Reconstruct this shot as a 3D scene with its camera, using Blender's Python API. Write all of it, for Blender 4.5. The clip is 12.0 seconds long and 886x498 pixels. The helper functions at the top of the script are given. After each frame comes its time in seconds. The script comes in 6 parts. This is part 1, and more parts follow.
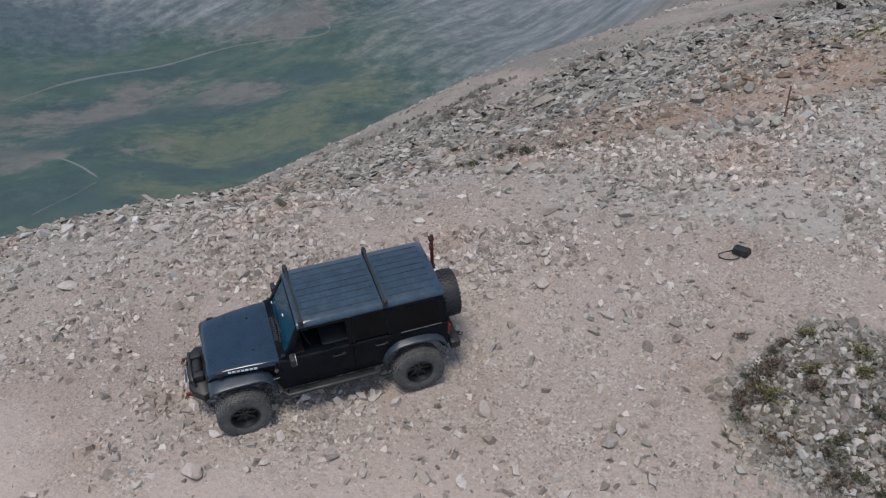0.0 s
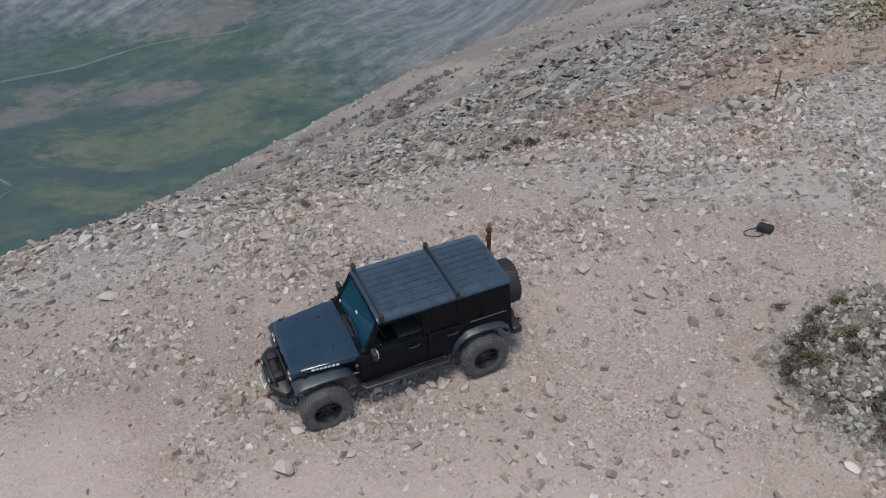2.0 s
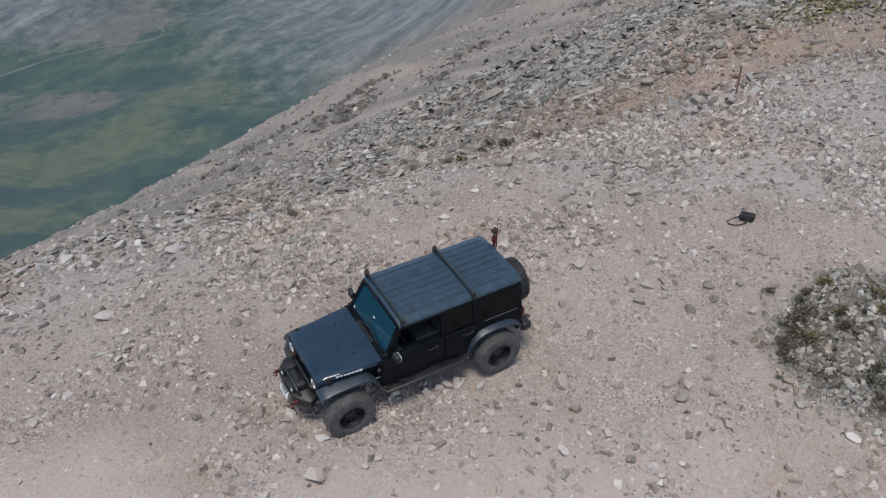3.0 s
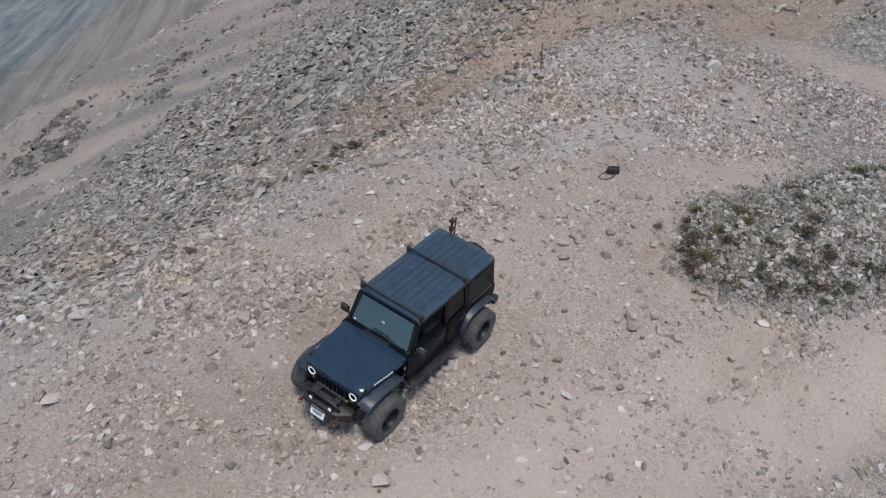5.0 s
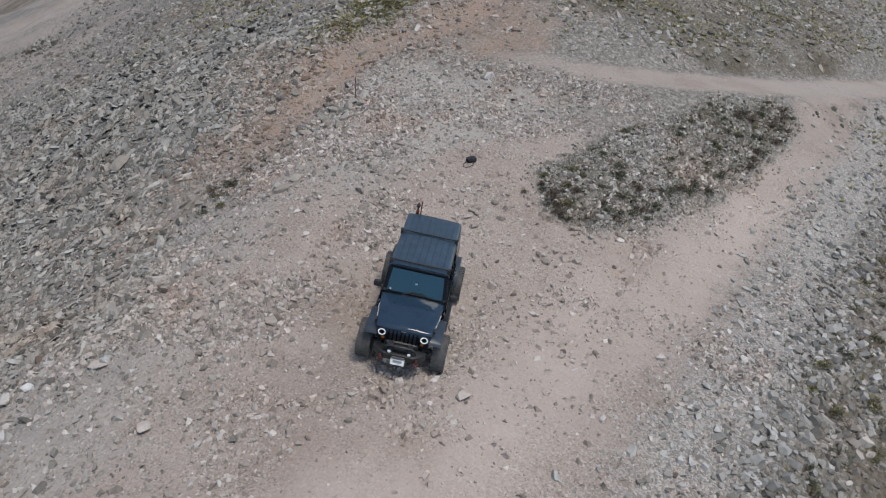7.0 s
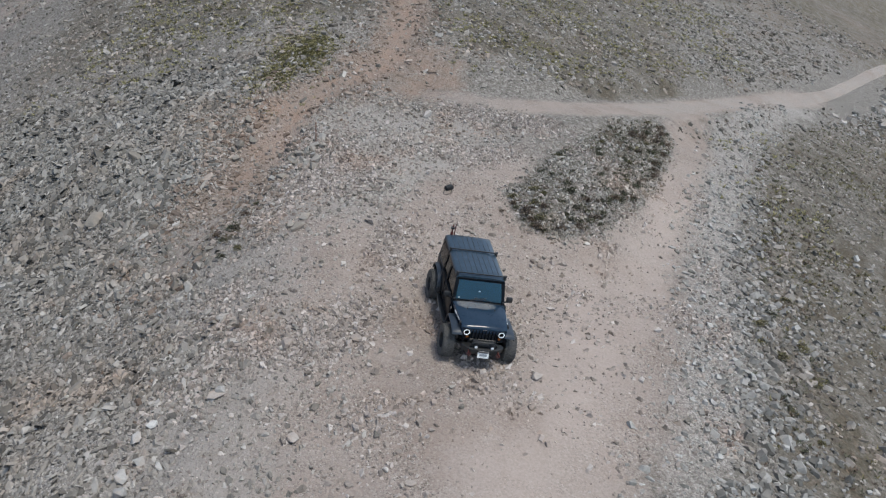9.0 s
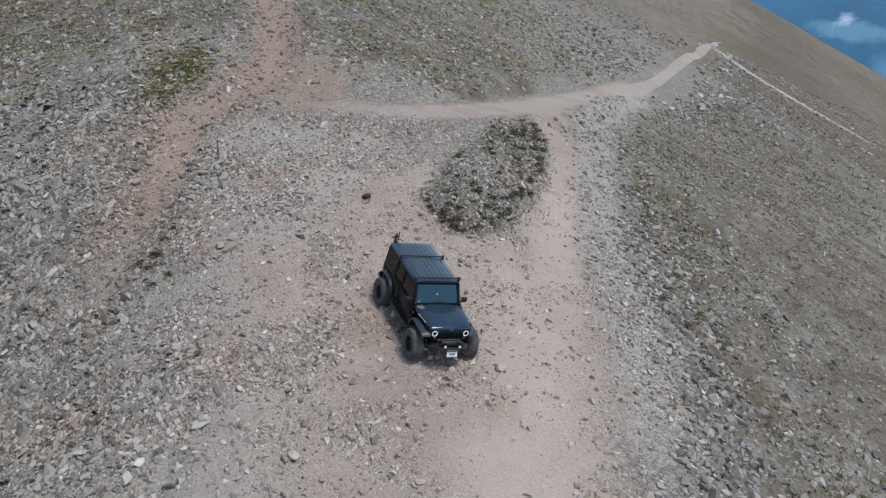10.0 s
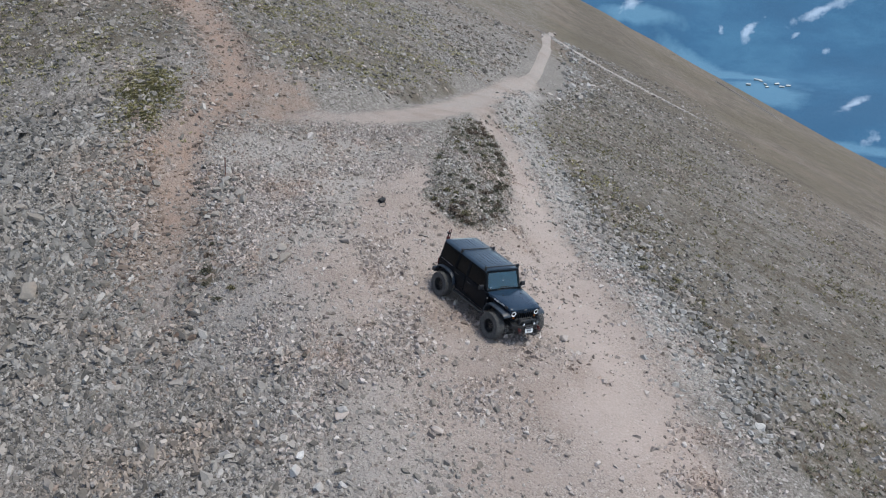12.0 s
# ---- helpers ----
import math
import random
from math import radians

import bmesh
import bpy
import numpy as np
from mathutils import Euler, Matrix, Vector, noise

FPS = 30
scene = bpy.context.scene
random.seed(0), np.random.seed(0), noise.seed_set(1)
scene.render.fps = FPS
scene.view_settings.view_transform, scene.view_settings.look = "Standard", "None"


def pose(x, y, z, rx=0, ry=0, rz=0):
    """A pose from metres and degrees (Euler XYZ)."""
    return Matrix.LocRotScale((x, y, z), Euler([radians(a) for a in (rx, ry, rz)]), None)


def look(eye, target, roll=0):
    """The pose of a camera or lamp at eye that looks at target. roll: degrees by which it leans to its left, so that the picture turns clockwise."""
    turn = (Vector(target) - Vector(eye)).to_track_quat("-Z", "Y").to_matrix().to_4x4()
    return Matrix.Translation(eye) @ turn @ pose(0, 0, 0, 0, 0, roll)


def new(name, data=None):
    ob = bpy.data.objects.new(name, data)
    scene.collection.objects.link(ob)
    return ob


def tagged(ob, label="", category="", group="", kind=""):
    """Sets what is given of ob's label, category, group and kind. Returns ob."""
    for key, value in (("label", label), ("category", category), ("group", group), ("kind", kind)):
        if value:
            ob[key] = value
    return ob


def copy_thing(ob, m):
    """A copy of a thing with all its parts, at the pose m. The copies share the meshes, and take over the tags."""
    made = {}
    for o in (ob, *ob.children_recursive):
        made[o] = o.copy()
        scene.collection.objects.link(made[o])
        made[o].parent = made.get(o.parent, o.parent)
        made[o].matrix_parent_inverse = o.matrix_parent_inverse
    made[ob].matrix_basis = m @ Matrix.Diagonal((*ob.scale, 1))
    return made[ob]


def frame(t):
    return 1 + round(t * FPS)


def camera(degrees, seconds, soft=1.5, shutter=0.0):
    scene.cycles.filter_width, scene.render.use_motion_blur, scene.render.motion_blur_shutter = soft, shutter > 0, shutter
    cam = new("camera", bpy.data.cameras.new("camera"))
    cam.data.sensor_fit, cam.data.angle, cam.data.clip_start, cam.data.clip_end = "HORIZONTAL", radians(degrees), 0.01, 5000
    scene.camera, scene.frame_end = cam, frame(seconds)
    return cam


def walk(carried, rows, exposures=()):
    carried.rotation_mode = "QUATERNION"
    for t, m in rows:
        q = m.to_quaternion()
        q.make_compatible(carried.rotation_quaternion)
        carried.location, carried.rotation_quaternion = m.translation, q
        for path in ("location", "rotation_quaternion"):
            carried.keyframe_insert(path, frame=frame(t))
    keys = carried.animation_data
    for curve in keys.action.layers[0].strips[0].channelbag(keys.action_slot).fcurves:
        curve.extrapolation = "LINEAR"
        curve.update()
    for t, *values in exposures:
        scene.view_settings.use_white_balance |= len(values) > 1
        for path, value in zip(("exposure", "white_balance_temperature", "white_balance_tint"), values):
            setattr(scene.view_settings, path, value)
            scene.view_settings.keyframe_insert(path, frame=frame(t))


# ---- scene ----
cam = camera(55.5, 12.0, soft=1.18)
METRES, EYE, TILT, LEAN, TURN = 38.2, 7.81, -28.06, -0.63, 0.0
ROWS = [
    (0.0, 0.0, 0.0, 0.0, 0.0, 0.0, -0.0),
    (0.5, -0.0143, -0.0042, 0.0009, -1.1, -0.18, 0.69),
    (1.0, -0.0296, -0.0077, 0.0015, -1.98, -0.37, 1.25),
    (1.5, -0.044, -0.0108, 0.0017, -3.13, -0.56, 1.96),
    (2.0, -0.0601, -0.0142, 0.0022, -4.78, -0.72, 2.92),
    (2.5, -0.0767, -0.0172, 0.0027, -6.54, -0.83, 3.95),
    (4.5, -0.191, -0.0086, 0.0254, -24.9, -3.67, 13.73),
    (5.0, -0.2344, 0.0014, 0.0345, -31.7, -5.71, 16.73),
    (5.5, -0.2845, 0.0124, 0.0428, -39.61, -7.98, 19.86),
    (6.0, -0.3409, 0.0244, 0.0523, -47.47, -9.99, 22.53),
    (6.5, -0.4007, 0.0395, 0.0659, -55.51, -11.98, 24.74),
    (7.0, -0.4589, 0.0575, 0.0846, -60.44, -12.82, 25.69),
    (9.0, -0.6052, 0.1618, 0.1799, -77.5, -18.44, 27.57),
    (9.5, -0.6219, 0.1984, 0.2081, -85.5, -22.18, 27.87),
    (10.0, -0.6365, 0.2393, 0.2407, -92.43, -25.53, 27.7),
    (10.5, -0.6507, 0.2812, 0.2735, -96.62, -27.67, 27.45),
    (11.0, -0.6656, 0.3228, 0.3068, -98.8, -28.93, 27.23),
    (11.5, -0.6778, 0.3632, 0.3379, -102.62, -30.77, 26.88),
    (12.0, -0.6821, 0.4031, 0.3664, -106.82, -32.58, 26.36),
]
walk(cam, [(t, pose(0, 0, EYE, TILT, LEAN, TURN) @ pose(METRES * x, METRES * y, METRES * z, 90 + pitch, roll, yaw)) for t, x, y, z, yaw, pitch, roll in ROWS],
     exposures=[(0.0, 0.6, 6750, 10), (5.0, 0.66, 6740, 9.5), (7.0, 0.58, 6740, 9), (9.0, 0.62, 6700, 7), (12.0, 0.77, 6650, 8.5)])

# ---- world and sun: a thin high overcast over a mountain pass ----
world = bpy.data.worlds.new("sky")
scene.world = world
world.use_nodes = True
sky = world.node_tree.nodes.new("ShaderNodeTexSky")
sky.sky_type, sky.sun_disc = "NISHITA", False
sky.sun_elevation, sky.sun_rotation = radians(65), radians(200)
sky.altitude, sky.air_density, sky.dust_density, sky.ozone_density = 3600, 1.1, 0.8, 1.0
back = world.node_tree.nodes["Background"]
back.inputs["Strength"].default_value = 0.15
veil = world.node_tree.nodes.new("ShaderNodeHueSaturation")
veil.inputs["Saturation"].default_value = 0.72
world.node_tree.links.new(sky.outputs["Color"], veil.inputs["Color"])
world.node_tree.links.new(veil.outputs["Color"], back.inputs["Color"])
sun = new("sun", bpy.data.lights.new("sun", "SUN"))
sun.data.energy, sun.data.angle, sun.data.color = 2.0, radians(20), (1.0, 0.95, 0.88)
sun.matrix_world = look((0, 0, 0), (math.sin(radians(20)) * 0.42, math.cos(radians(20)) * 0.42, -0.906))


# ---- materials ----
def material(name, colour=(0.5, 0.5, 0.5), rough=0.6, metal=0.0, coat=0.0):
    mat = bpy.data.materials.new(name)
    mat.use_nodes = True
    b = mat.node_tree.nodes["Principled BSDF"]
    b.inputs["Base Color"].default_value = (*colour, 1)
    b.inputs["Roughness"].default_value = rough
    b.inputs["Metallic"].default_value = metal
    b.inputs["Coat Weight"].default_value = coat
    return mat


def node(mat, kind, **values):
    n = mat.node_tree.nodes.new(kind)
    for key, value in values.items():
        n.inputs[key].default_value = value
    return n


def link(mat, a, b):
    mat.node_tree.links.new(a, b)


def coords(mat, which="Object", scale=(1, 1, 1)):
    m = node(mat, "ShaderNodeMapping")
    m.inputs["Scale"].default_value = scale
    link(mat, node(mat, "ShaderNodeTexCoord").outputs[which], m.inputs["Vector"])
    return m.outputs["Vector"]


def noise_tex(mat, scale, detail=4.0, vector=None, rough=0.6):
    n = node(mat, "ShaderNodeTexNoise", Scale=scale, Detail=detail, Roughness=rough)
    link(mat, vector or coords(mat), n.inputs["Vector"])
    return n.outputs["Fac"]


def cells(mat, scale, vector=None, feature="F1"):
    n = node(mat, "ShaderNodeTexVoronoi", Scale=scale)
    n.feature = feature
    link(mat, vector or coords(mat), n.inputs["Vector"])
    return n


def ramp(mat, fac, *stops):
    r = node(mat, "ShaderNodeValToRGB")
    while len(r.color_ramp.elements) < len(stops):
        r.color_ramp.elements.new(0.5)
    for e, (at, c) in zip(r.color_ramp.elements, stops):
        e.position, e.color = at, (*c, 1) if len(c) == 3 else c
    link(mat, fac, r.inputs["Fac"])
    return r.outputs["Color"]


def mix(mat, fac, a, b, blend="MIX"):
    m = node(mat, "ShaderNodeMix")
    m.data_type, m.blend_type = "RGBA", blend
    for socket, value in ((m.inputs[0], fac), (m.inputs[6], a), (m.inputs[7], b)):
        if isinstance(value, (int, float)):
            socket.default_value = value
        elif isinstance(value, tuple):
            socket.default_value = (*value, 1)
        else:
            link(mat, value, socket)
    return m.outputs[2]


def math_node(mat, op, a, b=0.0, clamp=False):
    m = node(mat, "ShaderNodeMath")
    m.operation, m.use_clamp = op, clamp
    for socket, value in zip(m.inputs, (a, b)):
        if isinstance(value, (int, float)):
            socket.default_value = value
        else:
            link(mat, value, socket)
    return m.outputs[0]


def attribute(mat, name):
    n = node(mat, "ShaderNodeAttribute")
    n.attribute_name = name
    return n.outputs["Fac"]


def finish(mat, colour=None, rough=None, height=None, bump=0.3, distance=0.02):
    b = mat.node_tree.nodes["Principled BSDF"]
    if colour is not None:
        link(mat, colour, b.inputs["Base Color"])
    if rough is not None:
        link(mat, rough, b.inputs["Roughness"])
    if height is not None:
        n = node(mat, "ShaderNodeBump", Strength=bump, Distance=distance)
        link(mat, height, n.inputs["Height"])
        link(mat, n.outputs["Normal"], b.inputs["Normal"])
    return mat


GREY = (0.5, 0.5, 0.5)


def ground_material():
    mat = material("mountain_ground", rough=0.95)
    v = coords(mat)
    big, mid, fine = noise_tex(mat, 0.12, 5, v), noise_tex(mat, 0.9, 6, v), noise_tex(mat, 14, 5, v)
    pebble, chip = cells(mat, 9, v), cells(mat, 26, v)
    sep = node(mat, "ShaderNodeSeparateColor")
    link(mat, pebble.outputs["Color"], sep.inputs[0])
    sep2 = node(mat, "ShaderNodeSeparateColor")
    link(mat, chip.outputs["Color"], sep2.inputs[0])
    scree = ramp(mat, sep.outputs[0], (0.0, (0.055, 0.051, 0.044)), (0.35, (0.115, 0.108, 0.095)), (0.7, (0.185, 0.175, 0.154)), (1.0, (0.34, 0.328, 0.302)))
    chips = ramp(mat, sep2.outputs[1], (0.0, (0.09, 0.078, 0.066)), (0.45, (0.25, 0.22, 0.194)), (1.0, (0.52, 0.485, 0.445)))
    scree = mix(mat, 0.35, scree, chips)
    soil = ramp(mat, fine, (0.25, (0.283, 0.232, 0.2)), (0.55, (0.347, 0.29, 0.253)), (0.8, (0.412, 0.357, 0.32)))
    loose = ramp(mat, noise_tex(mat, 0.55, 7, v, 0.7), (0.38, (0, 0, 0)), (0.58, (1, 1, 1)))
    stony = mix(mat, 1.0, loose, ramp(mat, sep2.outputs[2], (0.35, (0.1, 0.1, 0.1)), (0.6, (0.9, 0.9, 0.9))), "MULTIPLY")
    soil = mix(mat, stony, soil, chips)
    soil = mix(mat, ramp(mat, mid, (0.4, (0, 0, 0)), (0.75, (0.55, 0.55, 0.55))), soil, (0.29, 0.252, 0.225))
    soil = mix(mat, ramp(mat, noise_tex(mat, 0.28, 7, v, 0.68), (0.48, (0, 0, 0)), (0.66, (0.65, 0.65, 0.65))), soil, (0.255, 0.198, 0.163))
    gravel = mix(mat, 0.35, chips, (0.33, 0.322, 0.305))
    red = ramp(mat, fine, (0.3, (0.23, 0.158, 0.118)), (0.7, (0.34, 0.256, 0.204)))
    moss = ramp(mat, noise_tex(mat, 6, 8, v, 0.75), (0.3, (0.042, 0.037, 0.024)), (0.48, (0.085, 0.073, 0.049)), (0.6, (0.13, 0.1, 0.072)), (0.75, (0.19, 0.172, 0.13)))
    turf = ramp(mat, noise_tex(mat, 0.35, 8, v, 0.75), (0.32, (0.06, 0.05, 0.035)), (0.48, (0.128, 0.104, 0.078)), (0.68, (0.22, 0.19, 0.155)))

    wide = noise_tex(mat, 0.03, 6, v, 0.6)
    turf = mix(mat, ramp(mat, wide, (0.42, (0, 0, 0)), (0.58, (0.6, 0.6, 0.6))), turf, (0.105, 0.088, 0.052))
    turf = mix(mat, ramp(mat, noise_tex(mat, 0.045, 7, v, 0.7), (0.52, (0, 0, 0)), (0.66, (0.55, 0.55, 0.55))), turf, (0.18, 0.136, 0.105))

    def mask(name, soft, lo=0.38, hi=0.62):
        m = math_node(mat, "ADD", attribute(mat, name), math_node(mat, "MULTIPLY", math_node(mat, "SUBTRACT", soft, 0.5), 0.9))
        return ramp(mat, m, (lo, (0, 0, 0)), (hi, (1, 1, 1)))

    colour = mix(mat, mask("turf", mid), scree, turf)
    colour = mix(mat, mask("grey", mid), colour, gravel)
    earth = mask("dirt", mid, 0.3, 0.75)
    colour = mix(mat, earth, colour, soil)
    dust = ramp(mat, fine, (0.3, (0.285, 0.262, 0.238)), (0.7, (0.37, 0.345, 0.317)))
    colour = mix(mat, mask("worn", mid, 0.25, 0.9), colour, ramp(mat, fine, (0.3, (0.36, 0.3, 0.264)), (0.7, (0.435, 0.372, 0.333))))
    colour = mix(mat, mask("dust", mid, 0.3, 0.8), colour, dust)
    colour = mix(mat, mask("red", mid, 0.35, 0.8), colour, red)
    colour = mix(mat, mask("moss", noise_tex(mat, 0.5, 10, v, 0.78), 0.46, 0.66), colour, moss)
    shade = ramp(mat, big, (0.3, (0.84, 0.84, 0.85)), (0.7, (1, 1, 1)))
    colour = mix(mat, 1.0, colour, shade, "MULTIPLY")
    height = math_node(mat, "ADD", math_node(mat, "MULTIPLY", pebble.outputs["Distance"], -0.8), math_node(mat, "ADD", fine, math_node(mat, "MULTIPLY", chip.outputs["Distance"], -0.5)))
    even = node(mat, "ShaderNodeMapRange", **{"To Min": 1.0, "To Max": 0.2})
    link(mat, math_node(mat, "MAXIMUM", math_node(mat, "MULTIPLY", earth, 0.35), math_node(mat, "MULTIPLY", attribute(mat, "worn"), 1.6), True), even.inputs["Value"])
    height = math_node(mat, "MULTIPLY", height, even.outputs["Result"])
    return finish(mat, colour, height=height, bump=0.75, distance=0.07)


def blots(mat, vector, spots):
    """The strongest of some soft oval patches: x, y, half lengths, degrees, strength."""
    best = None
    for cx, cy, rx, ry, turn, strength in spots:
        m = node(mat, "ShaderNodeMapping")
        m.vector_type = "TEXTURE"
        m.inputs["Location"].default_value, m.inputs["Rotation"].default_value, m.inputs["Scale"].default_value = (cx, cy, 0), (0, 0, radians(turn)), (rx, ry, 1e6)
        link(mat, vector, m.inputs["Vector"])
        g = node(mat, "ShaderNodeTexGradient")
        g.gradient_type = "SPHERICAL"
        link(mat, m.outputs["Vector"], g.inputs["Vector"])
        one = math_node(mat, "MULTIPLY", g.outputs["Fac"], strength)
        best = one if best is None else math_node(mat, "MAXIMUM", best, one)
    return best


def far_material():
    """Distant slopes and lowland, with the air's blue light put in as surface glow."""
    mat = material("distant_land", rough=1.0)
    v = coords(mat)

    def stretched(turn, scale):
        a, b = node(mat, "ShaderNodeMapping"), node(mat, "ShaderNodeMapping")
        a.inputs["Rotation"].default_value, b.inputs["Scale"].default_value = (0, 0, radians(turn)), scale
        link(mat, v, a.inputs["Vector"])
        link(mat, a.outputs["Vector"], b.inputs["Vector"])
        return b.outputs["Vector"]

    def warped(size, far):
        n = node(mat, "ShaderNodeTexNoise", Scale=1 / size, Detail=6.0, Roughness=0.65)
        link(mat, v, n.inputs["Vector"])
        push = node(mat, "ShaderNodeVectorMath")
        push.operation = "MULTIPLY_ADD"
        link(mat, n.outputs["Color"], push.inputs[0])
        push.inputs[1].default_value = (far, far, 0)
        off = node(mat, "ShaderNodeVectorMath")
        off.operation = "SUBTRACT"
        link(mat, v, off.inputs[0])
        off.inputs[1].default_value = (far / 2, far / 2, 0)
        link(mat, off.outputs[0], push.inputs[2])
        return push.outputs[0]

    broad, mid, fine = noise_tex(mat, 0.0028, 6, v), noise_tex(mat, 0.011, 9, stretched(-40, (0.75, 1.2, 1)), 0.68), noise_tex(mat, 0.05, 9, v, 0.75)
    rills = noise_tex(mat, 0.045, 7, stretched(-50, (0.14, 1.1, 0.3)), 0.72)
    w = warped(120, 170)
    rough = math_node(mat, "MULTIPLY", math_node(mat, "SUBTRACT", math_node(mat, "ADD", math_node(mat, "MULTIPLY", mid, 0.5), math_node(mat, "MULTIPLY", fine, 0.5)), 0.5), 2.4)

    def patch(spots, lo=0.2, hi=0.62):
        return ramp(mat, math_node(mat, "ADD", blots(mat, w, spots), rough), (lo, (0, 0, 0)), (hi, (0.85, 0.85, 0.85)))

    def tone(dark, pale):
        return ramp(mat, fine, (0.34, dark), (0.62, pale))

    green = ramp(mat, mid, (0.36, (0.010, 0.032, 0.029)), (0.46, (0.022, 0.048, 0.036)), (0.54, (0.038, 0.062, 0.042)), (0.64, (0.07, 0.073, 0.056)))
    green = mix(mat, 1.0, green, ramp(mat, fine, (0.34, (0.55, 0.62, 0.66)), (0.55, (1.0, 1.0, 1.0)), (0.7, (1.25, 1.2, 1.15))), "MULTIPLY")
    green = mix(mat, patch([(-230, 940, 210, 120, 20, 1.0), (-255, 765, 130, 60, 10, 1.0), (-110, 1080, 120, 90, 0, 0.7)]), green, tone((0.042, 0.06, 0.032), (0.085, 0.09, 0.05)))
    green = mix(mat, patch([(-435, 1045, 230, 75, 66, 1.0), (-275, 1095, 130, 80, 20, 0.9), (-250, 1375, 220, 120, 0, 1.0), (-465, 850, 120, 46, 10, 1.0), (-350, 880, 70, 26, 45, 0.8)]), green, tone((0.068, 0.062, 0.058), (0.122, 0.104, 0.096)))
    green = mix(mat, patch([(-400, 965, 200, 48, 55, 1.0), (-270, 835, 180, 36, 15, 1.0), (-395, 735, 130, 80, 0, 0.9), (-285, 1040, 100, 34, 20, 1.0), (-165, 1155, 100, 50, 40, 0.9), (-350, 1400, 170, 60, 20, 0.8), (-440, 1185, 220, 42, 40, 0.8)]), green, tone((0.005, 0.02, 0.024), (0.022, 0.046, 0.042)))
    green = mix(mat, patch([(-680, 1400, 330, 260, 0, 1.5)]), green, tone((0.014, 0.027, 0.04), (0.06, 0.074, 0.09)))
    scree = ramp(mat, math_node(mat, "ADD", math_node(mat, "MULTIPLY", rills, 0.75), math_node(mat, "MULTIPLY", fine, 0.25)), (0.38, (0.048, 0.056, 0.064)), (0.5, (0.102, 0.109, 0.116)), (0.61, (0.185, 0.186, 0.186)))
    rise = math_node(mat, "ADD", attribute(mat, "slope"), math_node(mat, "MULTIPLY", rough, 0.7))
    scree = mix(mat, attribute(mat, "tan"), scree, ramp(mat, rills, (0.34, (0.095, 0.077, 0.065)), (0.5, (0.148, 0.121, 0.103)), (0.66, (0.205, 0.172, 0.148))))
    land = mix(mat, ramp(mat, rise, (0.3, (0, 0, 0)), (0.85, (1, 1, 1))), green, scree)
    # the low country south: forest coloured haze-blue, pale haze painted on, streaks of cloud
    lw = warped(300, 160)
    flow = noise_tex(mat, 0.012, 8, stretched(35, (0.45, 1.5, 1)), 0.7)
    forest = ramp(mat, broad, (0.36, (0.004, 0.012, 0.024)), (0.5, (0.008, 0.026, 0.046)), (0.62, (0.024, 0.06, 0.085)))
    haze_band = math_node(mat, "ADD", blots(mat, lw, [(2980, -1560, 260, 110, 60, 0.9), (2500, -1640, 520, 95, 8, 1.0), (2150, -1570, 230, 120, 10, 1.0), (1600, -1480, 260, 60, 40, 0.8)]), math_node(mat, "MULTIPLY", math_node(mat, "SUBTRACT", flow, 0.5), 0.5))
    forest = mix(mat, ramp(mat, haze_band, (0.2, (0, 0, 0)), (0.55, (0.75, 0.75, 0.75))), forest, (0.085, 0.155, 0.185))
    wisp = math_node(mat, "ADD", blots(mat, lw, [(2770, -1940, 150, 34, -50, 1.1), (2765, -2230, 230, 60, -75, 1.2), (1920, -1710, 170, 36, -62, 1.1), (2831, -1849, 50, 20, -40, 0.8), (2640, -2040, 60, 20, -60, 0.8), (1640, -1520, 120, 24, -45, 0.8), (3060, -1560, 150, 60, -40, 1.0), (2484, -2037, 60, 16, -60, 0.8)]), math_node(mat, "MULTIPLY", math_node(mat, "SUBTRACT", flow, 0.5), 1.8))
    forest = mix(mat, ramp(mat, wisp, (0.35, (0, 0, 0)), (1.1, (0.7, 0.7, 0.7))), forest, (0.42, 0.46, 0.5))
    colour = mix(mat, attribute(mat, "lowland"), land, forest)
    # haze as emission: the land itself glows blue, most over the lowland
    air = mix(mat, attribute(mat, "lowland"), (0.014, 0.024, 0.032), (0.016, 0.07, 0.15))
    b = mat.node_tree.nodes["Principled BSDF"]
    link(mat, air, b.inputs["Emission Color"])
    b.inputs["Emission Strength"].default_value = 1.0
    return finish(mat, colour, height=fine, bump=0.6, distance=6.0)


def stone_material(name, dark, mid, pale, island=True):
    mat = material(name, rough=0.9)
    v = coords(mat)
    one = node(mat, "ShaderNodeNewGeometry").outputs["Random Per Island"] if island else node(mat, "ShaderNodeObjectInfo").outputs["Random"]
    colour = ramp(mat, one, (0.0, dark), (0.3, tuple(0.6 * a + 0.4 * b for a, b in zip(mid, dark))), (0.62, mid), (0.88, tuple(0.5 * a + 0.5 * b for a, b in zip(mid, pale))), (1.0, pale))
    colour = mix(mat, 1.0, colour, ramp(mat, noise_tex(mat, 5, 6, v, 0.7), (0.3, (0.72, 0.72, 0.73)), (0.6, (1, 1, 1))), "MULTIPLY")
    colour = mix(mat, ramp(mat, noise_tex(mat, 2.3, 5, v), (0.52, (0, 0, 0)), (0.72, (0.35, 0.35, 0.35))), colour, (0.26, 0.232, 0.198))
    rust = ramp(mat, noise_tex(mat, 0.3, 6, v, 0.65), (0.5, (0, 0, 0)), (0.66, (0.55, 0.55, 0.55)))
    colour = mix(mat, rust, colour, mix(mat, 1.0, colour, (1.05, 0.84, 0.70), "MULTIPLY"))
    return finish(mat, colour, height=noise_tex(mat, 18, 6, v), bump=0.5, distance=0.02)


